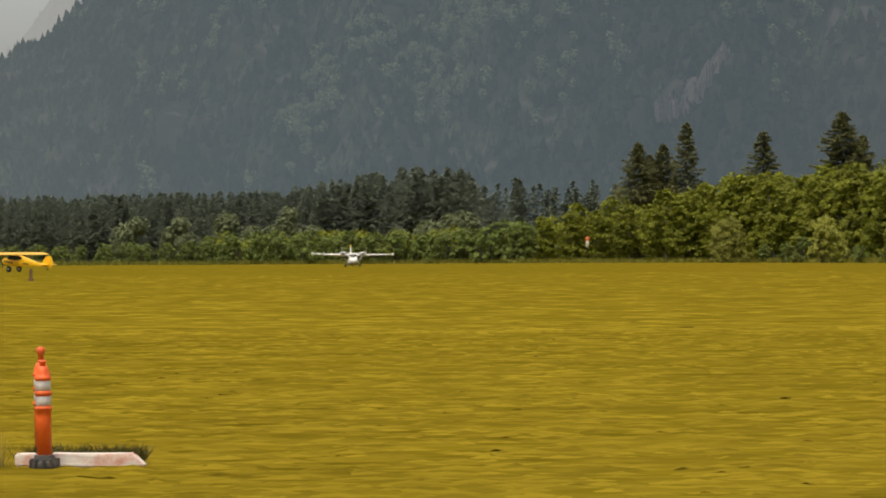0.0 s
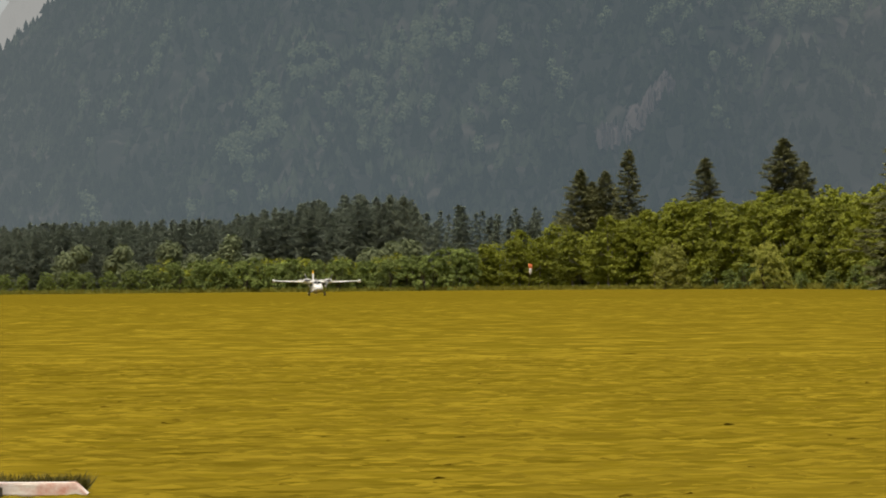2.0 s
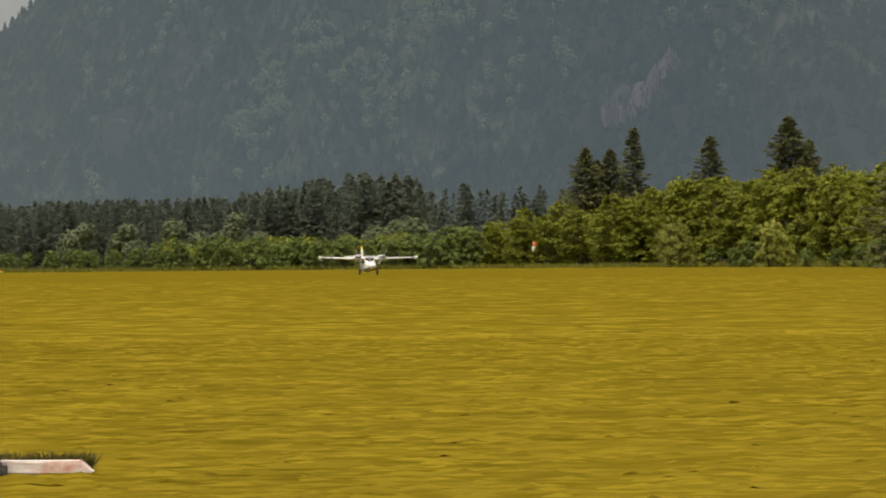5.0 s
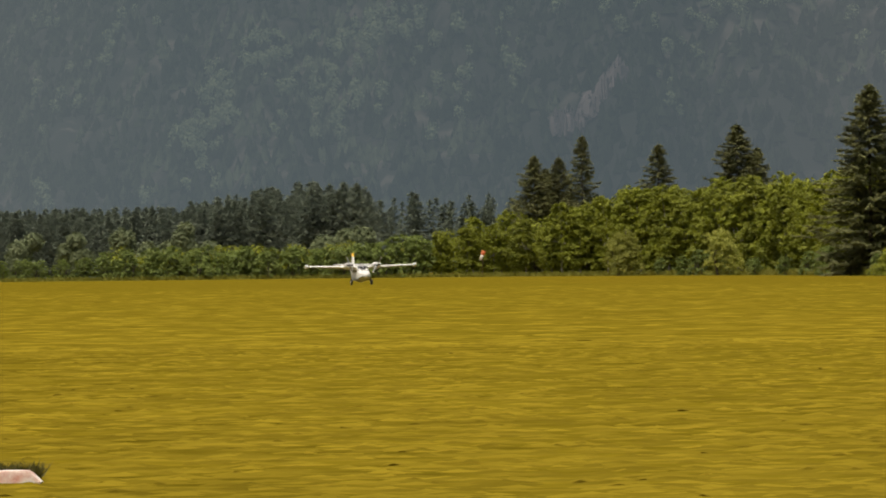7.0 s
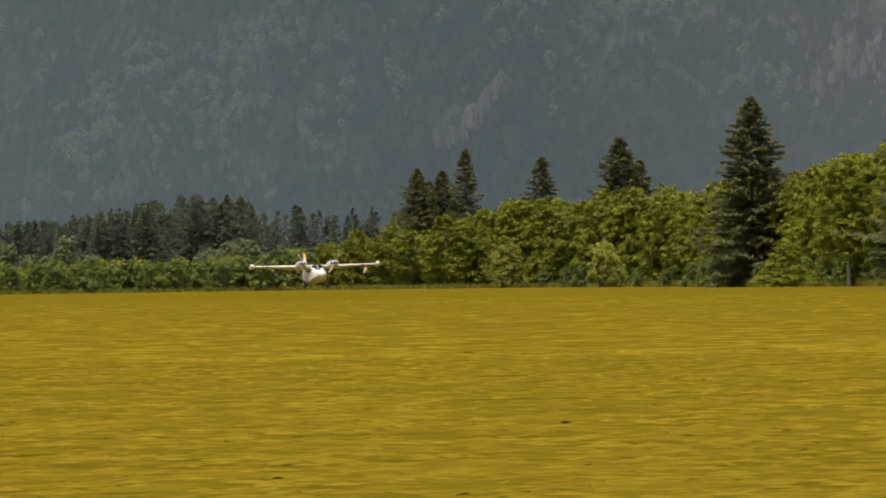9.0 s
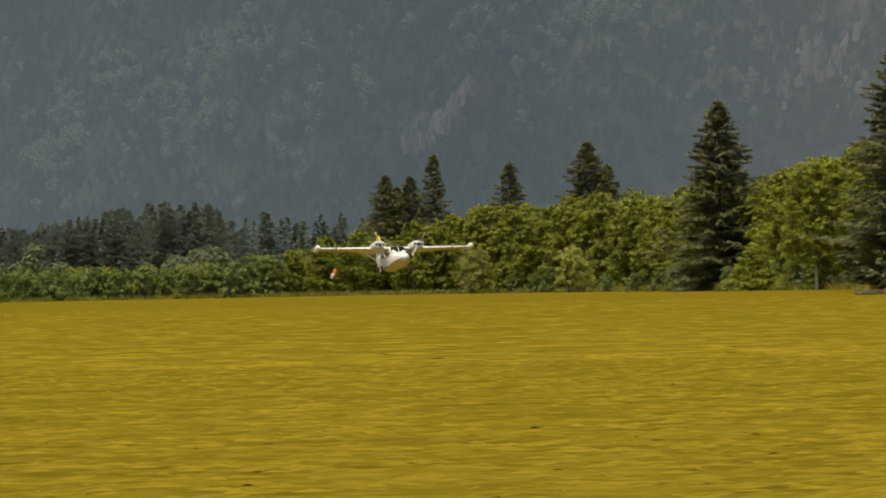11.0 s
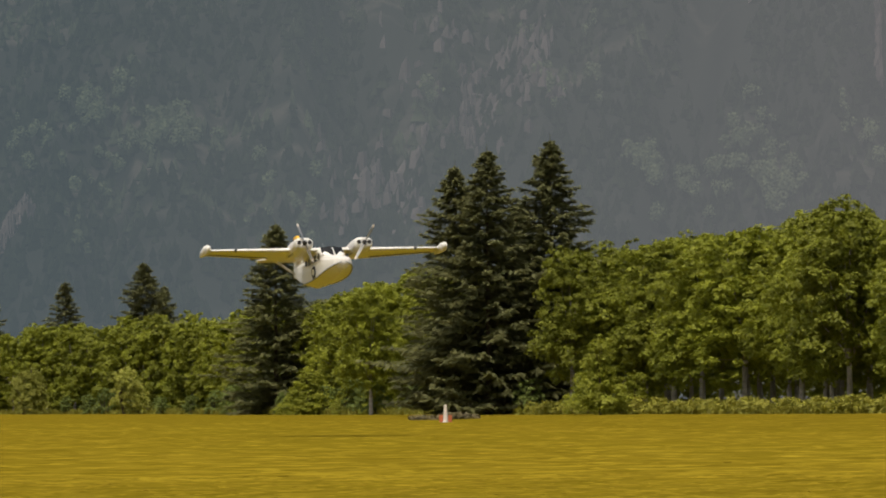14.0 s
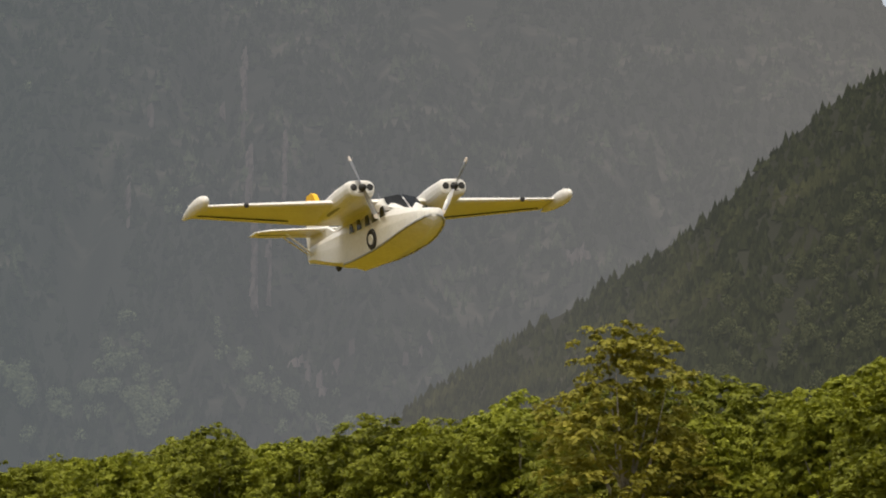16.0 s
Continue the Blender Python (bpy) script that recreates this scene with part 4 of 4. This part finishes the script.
        part("tail_strut", tube(bmesh.new(), (sg * 1.15, -5.05, 0.18), (sg * 0.22, -5.25, -0.45), 0.03, 0.03), MAT_WHITE, p)
        part("tail_strut", tube(bmesh.new(), (sg * 1.15, -5.4, 0.18), (sg * 0.16, -5.6, -0.42), 0.025, 0.025), MAT_WHITE, p)
    part("fin", plate([(0, -3.6, -0.16), (0, -4.5, 0.25), (0, -4.95, 1.15), (0, -5.35, 1.15), (0, -5.35, -0.5)], 0.14, 0), MAT_WHITE, p)
    part("fin_tip", plate([(0, -4.95, 1.155), (0, -5.10, 1.40), (0, -5.28, 1.50), (0, -5.60, 1.46), (0, -5.72, 1.155)], 0.15, 0), MAT_YELLOW, p, "yellow fin tip")
    part("rudder", plate([(0, -5.38, -0.52), (0, -5.38, 1.15), (0, -5.72, 1.15), (0, -6.0, 0.2), (0, -6.0, -0.58)], 0.09, 0), MAT_WHITE, p)
    part("tail_wheel", wheel_bm(0.13, 0.1, 0.04), MAT_DARK, p, "small black tail wheel").location = (0, -4.0, -1.12)
    for k in range(3):
        part("aerial", tube(bmesh.new(), (0.02, -0.6 - k * 0.6, 0.14), (0.0, -0.75 - k * 0.6, 0.42 - 0.06 * k), 0.012, 0.006, 5), MAT_METAL, p)
    return p


def build_gear(p, sg):
    g = part("landing_gear", tube(bmesh.new(), (-sg * 0.06, 0, 0), (-sg * 0.42, 0.02, 0.50), 0.045, 0.06, 8), MAT_METAL, p, "grey landing gear leg")
    part("tyre", wheel_bm(0.33, 0.2, 0.17), MAT_DARK, g, "black tyre")
    part("hub", wheel_bm(0.175, 0.215, 0.04), MAT_WHITE, g, "white wheel hub")
    return g


def build_propeller(p):
    bm = bmesh.new()
    lathe(bm, [(0.11, -0.05), (0.12, 0.04), (0.09, 0.14), (0.03, 0.22)], 14, pose(0, 0, 0, -90))
    h = part("propeller", bm, MAT_DARK, p, "dark propeller hub")
    for k in range(2):
        m = pose(0, 0, 0, 0, 180 * k, 0)
        bm = loft(bmesh.new(), [[(x * math.cos(tw) * c, 0.06 + x * math.sin(tw) * c + o, z) for x, o in ((-1, 0), (0, 0.012), (1, 0), (0, -0.012))] for z, c, tw in ((0.08, 0.04, 0.9), (0.3, 0.065, 0.7), (0.65, 0.075, 0.45), (0.84, 0.06, 0.35))])
        bmesh.ops.transform(bm, matrix=m, verts=bm.verts)
        part("blade", bm, MAT_METAL, h, "grey propeller blade")
        bm = loft(bmesh.new(), [[(x * math.cos(0.35) * c, 0.06 + x * math.sin(0.35) * c + o, z) for x, o in ((-1, 0), (0, 0.012), (1, 0), (0, -0.012))] for z, c in ((0.845, 0.062), (0.95, 0.055), (1.0, 0.03))])
        bmesh.ops.transform(bm, matrix=m, verts=bm.verts)
        part("blade_tip", bm, MAT_CLOTH, h, "white blade tip")
    return h


# ---- the parked aeroplane ----
def build_parked_plane():
    p = thing("parked_aeroplane", "bright yellow high-wing light aeroplane parked on grass", "aeroplane", Matrix.Translation((-50.65, 386.5, 0)) @ pose(0, 0, 0, 0, 0, 58) @ pose(0, 0, 0, 5.0))
    # y forward; the wheels stand at the origin
    ring = []
    for y, w, z0, z1 in ((1.7, 0.18, 1.05, 1.35), (1.5, 0.36, 0.85, 1.5), (0.9, 0.40, 0.75, 1.6), (0.4, 0.40, 0.72, 2.05), (-0.8, 0.40, 0.74, 2.08), (-1.6, 0.36, 0.80, 1.85), (-3.2, 0.24, 0.92, 1.50), (-5.1, 0.06, 1.06, 1.28)):
        ring.append([(w * 0.8, y, z0), (w, y, z0 + 0.25 * (z1 - z0)), (w, y, z0 + 0.75 * (z1 - z0)), (w * 0.7, y, z1), (-w * 0.7, y, z1), (-w, y, z0 + 0.75 * (z1 - z0)), (-w, y, z0 + 0.25 * (z1 - z0)), (-w * 0.8, y, z0)])
    part("fuselage", loft(bmesh.new(), ring), MAT_YELLOW, p)
    part("wing", loft(bmesh.new(), wing_rings(((-5.3, 0.55, -1.0, 2.2, 0.05), (-4.8, 0.62, -1.0, 2.18, 0.05), (4.8, 0.62, -1.0, 2.18, 0.05), (5.3, 0.55, -1.0, 2.2, 0.05)))), MAT_YELLOW, p)
    part("fin", plate([(0, -4.1, 1.3), (0, -4.65, 2.2), (0, -5.05, 2.35), (0, -5.05, 1.1)], 0.06, 0), MAT_YELLOW, p)
    part("rudder", plate([(0, -5.08, 0.98), (0, -5.08, 2.38), (0, -5.5, 2.25), (0, -5.85, 1.5), (0, -5.5, 0.92)], 0.05, 0), MAT_YELLOW, p)
    for sg in (1, -1):
        part("tailplane", plate([(sg * 0.05, -4.2, 1.3), (sg * 1.2, -4.6, 1.3), (sg * 1.45, -5.0, 1.3), (sg * 1.3, -5.4, 1.3), (sg * 0.1, -5.3, 1.3)], 0.05, 2), MAT_YELLOW, p)
        part("wing_strut", tube(bmesh.new(), (sg * 0.38, 0.3, 0.85), (sg * 2.8, 0.2, 2.16), 0.035, 0.03), MAT_YELLOW, p)
        part("wing_strut", tube(bmesh.new(), (sg * 0.38, 0.1, 0.85), (sg * 2.7, -0.55, 2.14), 0.03, 0.025), MAT_YELLOW, p)
        part("side_window", plate([(sg * 0.405, 0.85, 1.62), (sg * 0.405, 0.4, 1.98), (sg * 0.405, -0.9, 2.0), (sg * 0.405, -1.55, 1.75), (sg * 0.405, -0.9, 1.45), (sg * 0.405, 0.7, 1.45)], 0.012, 0), MAT_GLASS, p, "dark cabin window")
        part("gear_leg", tube(bmesh.new(), (sg * 0.3, 0.25, 0.80), (sg * 0.88, 0, 0.36), 0.05, 0.04), MAT_YELLOW, p)
        w = part("wheel", wheel_bm(0.36, 0.24, 0.14), MAT_DARK, p, "black tundra tyre")
        w.location = (sg * 0.95, 0, 0.36)
        part("hub", wheel_bm(0.15, 0.26, 0.03), MAT_WHITE, w, "white hub")
    part("belly_stripe", plate([(-0.425, 1.2, 1.05), (-0.425, 1.2, 1.2), (-0.33, -2.4, 1.18), (-0.33, -2.4, 1.06)], 0.02, 0), MAT_DARK, p, "dark stripe along the fuselage")
    bm = bmesh.new()
    lathe(bm, [(0.12, 0), (0.12, 0.06), (0.03, 0.24)], 12, pose(0, 1.7, 1.2, -90))
    part("spinner", bm, MAT_METAL, p)
    part("propeller_blade", plate([(-0.06, 1.78, 0.3), (0.06, 1.78, 0.3), (0.05, 1.78, 2.1), (-0.05, 1.78, 2.1)], 0.03, 1), MAT_DARK, p)
    w = part("tail_wheel", wheel_bm(0.12, 0.08, 0.04), MAT_DARK, p)
    w.location = (0, -5.0, 0.72)
    part("tail_spring", tube(bmesh.new(), (0, -4.7, 1.05), (0, -5.0, 0.75), 0.03, 0.02), MAT_METAL, p)


# ---- markers on the field ----
def build_post(x, y, lean, turn, handle, label):
    p = thing("marker_post", label, "marker post", Matrix.Translation((x, y, 0)) @ pose(0, 0, 0, 0, lean, turn), "orange marker posts")
    bm = bmesh.new()
    lathe(bm, [(0.105, 0), (0.11, 0.02), (0.105, 0.045), (0.09, 0.06), (0.078, 0.10), (0.066, 0.105)], 18)
    b = part("rubber_base", bm, MAT_RUBBER, p, "dark grey ribbed rubber base")
    for k in range(10):
        a = 2 * math.pi * k / 10
        r = box(bmesh.new(), 0.075, 0.122, -0.012, 0.014, 0.0, 0.075, 0.006)
        bmesh.ops.transform(r, matrix=pose(0, 0, 0, 0, 0, math.degrees(a)), verts=r.verts)
        part("rib", r, MAT_RUBBER, b)
    bm = bmesh.new()
    lathe(bm, [(0.058, 0.08), (0.060, 0.40), (0.060, 0.455), (0.070, 0.46), (0.070, 0.480), (0.058, 0.485), (0.058, 0.57), (0.068, 0.575), (0.068, 0.600), (0.058, 0.605), (0.058, 0.69), (0.068, 0.695), (0.068, 0.715), (0.058, 0.720), (0.058, 0.755), (0.046, 0.775), (0.040, 0.80)], 20)
    part("tube", bm, MAT_ORANGE, p, "orange plastic tube", True)
    for z0, z1 in ((0.49, 0.565), (0.61, 0.685)):
        bm = bmesh.new()
        lathe(bm, [(0.0585, z0), (0.0615, z0 + 0.003), (0.0615, z1 - 0.003), (0.0585, z1)], 20)
        part("reflective_band", bm, MAT_SILVER, p, "scuffed white reflective band", True)
    bm = bmesh.new()
    lathe(bm, [(0.024, 0.79), (0.022, 0.79 + handle * 0.55), (0.036, 0.79 + handle * 0.68), (0.034, 0.79 + handle * 0.9), (0.015, 0.79 + handle)], 12)
    part("grip", bm, MAT_ORANGE, p, "orange top grip", True)


def build_markers():
    build_post(-3.136, 25.72, -1.0, 20, 0.060, "orange tubular marker post with two white bands")
    build_post(-3.262, 26.60, -1.2, 70, 0.140, "orange marker post standing close behind another")
    e = thing("timber_beam", "weathered white timber beam with faded red paint", "timber", pose(-2.76, 25.90, 0, 0, 0, -1.0))
    bm = box(bmesh.new(), -0.345, 0.40, -0.10, 0.10, 0, 0.105, 0.012)
    for v in bm.verts:
        if v.co.x > 0.36 and v.co.z > 0.06:
            v.co.x -= 0.085
    bmesh.ops.subdivide_edges(bm, edges=bm.edges, cuts=2, use_grid_fill=True)
    for v in bm.verts:
        q = noise.noise(v.co * 9)
        v.co += Vector((0, q * 0.006, q * 0.006))
    part("beam", bm, MAT_BOARD, e)
    e = thing("timber_beam", "short end of a weathered white timber beam", "timber", pose(-3.33, 26.00, 0, 0, 0, 3))
    part("beam", box(bmesh.new(), -0.07, 0.10, -0.09, 0.09, 0, 0.10, 0.012), MAT_BOARD, e)
    e = thing("marker_stake", "short brown wooden stake in the grass", "stake", pose(*polar(-7.17, 236), 0))
    part("stake", box(bmesh.new(), -0.11, 0.11, -0.05, 0.05, 0, 0.86, 0.01), MAT_WOOD, e)
    part("stake_foot", box(bmesh.new(), -0.22, 0.22, -0.12, 0.12, 0, 0.16, 0.02), MAT_WOOD, e)
    # white cone with orange boards on the far side of the field
    e = thing("runway_marker", "white cone marker between two orange boards", "marker", pose(*polar(12.20, 262), 0.02, 0, 0, -12))
    bm = bmesh.new()
    lathe(bm, [(0.26, 0), (0.25, 0.05), (0.20, 0.08), (0.12, 1.3), (0.10, 1.42)], 16)
    part("cone", bm, MAT_CLOTH, e, "white cone")
    for sg in (-1, 1):
        part("board", box(bmesh.new(), sg * 0.36 - 0.15, sg * 0.36 + 0.15, 0.10, 0.16, 0.0, 0.58, 0.01), MAT_FADED, e, "orange board")
    x, y = polar(12.2, 284)
    e = thing("brush_pile", "low pile of cut brown brush at the field's edge", "brush pile", pose(x, y, rise(x, y), 0, 0, -12))
    rng = np.random.default_rng(15)
    lumps = [(u, rng.uniform(-0.4, 0.4), 0.12 + 0.22 * math.exp(-((u - 1.0) / 1.4) ** 2), 0.34) for u in np.arange(-2.9, 3.0, 0.35)]
    v, f = leaf_cloud(lumps, 2600, 0.13, rng)
    v[:, 2] = np.maximum(v[:, 2], 0.0)
    piece("brush", mesh_from("brush", v, f, MAT_STRAW), e)
    # unmown grass round the posts
    rng = np.random.default_rng(19)

    def ring(n):
        x = rng.uniform(-3.36, -2.42, n)
        return np.c_[x, 26.10 + rng.uniform(-0.05, 0.45, n), np.zeros(n)]

    v, f = blades(650, ring, 0.120, 0.010, 0.45, rng, 4)
    tagged(new("long_grass", mesh_from("long_grass", v, f, MAT_THATCH)), "unmown grass round the marker posts", "grass", kind="stuff")

    def stalks(n):
        return np.c_[rng.normal(-3.48, 0.05, n), rng.normal(25.9, 0.05, n), np.zeros(n)]

    v, f = blades(6, stalks, 0.24, 0.005, 0.3, rng, 4)
    tagged(new("grass_stalks", mesh_from("grass_stalks", v, f, MAT_DRY)), "pale dry grass stalks beside the post", "grass", kind="stuff")


def build_windsock():
    x, y = polar(2.50, 600)
    p = thing("windsock", "orange and white windsock hanging limp from its pole", "windsock", pose(x, y, 0))
    part("pole", tube(bmesh.new(), (0, 0, 0), (0, 0, 5.0), 0.03, 0.02, 8), MAT_WOOD, p, "thin dark pole")
    bm = bmesh.new()
    lathe(bm, [(0.36, 0.0), (0.38, -0.06), (0.37, -0.5), (0.32, -0.8)], 14)
    a = part("sock", bm, MAT_SOCK, p, "orange cloth mouth", True)
    bm = bmesh.new()
    lathe(bm, [(0.31, -0.81), (0.29, -1.1), (0.24, -1.5), (0.16, -1.85)], 14)
    part("sock_tail", bm, MAT_CLOTH, a, "white cloth tail", True)
    return a


def motions():
    fly = [(t, pose(x, y, z, 0, 0, 180 + yaw) @ pose(0, 0, 0, pitch) @ pose(0, 0, 0, 0, bank)) for t, x, y, z, yaw, pitch, bank in FLIGHT]
    walk(amphibian, fly)
    for sg, g in gears:
        rows = []
        for t, u in ((0.0, 0.0), (11.4, 0.0), (11.7, 0.25), (12.1, 0.75), (12.4, 1.0), (16.0, 1.0)):
            a, b = GEAR_DOWN, GEAR_UP
            rows.append((t, pose(sg * (a[0] + (b[0] - a[0]) * u), a[1] + (b[1] - a[1]) * u, a[2] + (b[2] - a[2]) * u)))
        walk(g, rows)
    # two blades, eighty-four degrees in a thirtieth of a second
    for sg, start, h in propellers:
        walk(h, [(k / 30, pose(sg * 1.5, 1.27, 0.15, 0, start + 84 * k, 0)) for k in range(481)])
    walk(sock, [(t, pose(0.3, -0.1, 4.9, 0, a, 0)) for t, a in ((0, 4), (3, 0), (4, 6), (7, 22), (8, 18), (10.5, 30), (11, 32), (12, 26), (14, 12), (16, 8))])


build_ground()
build_mountains()
build_woods()
build_grass()
build_parked_plane()
build_markers()
sock = build_windsock()
amphibian = build_amphibian()
gears = [(sg, build_gear(amphibian, sg)) for sg in (1, -1)]
propellers = [(1, 20, build_propeller(amphibian)), (-1, -32, build_propeller(amphibian))]
motions()
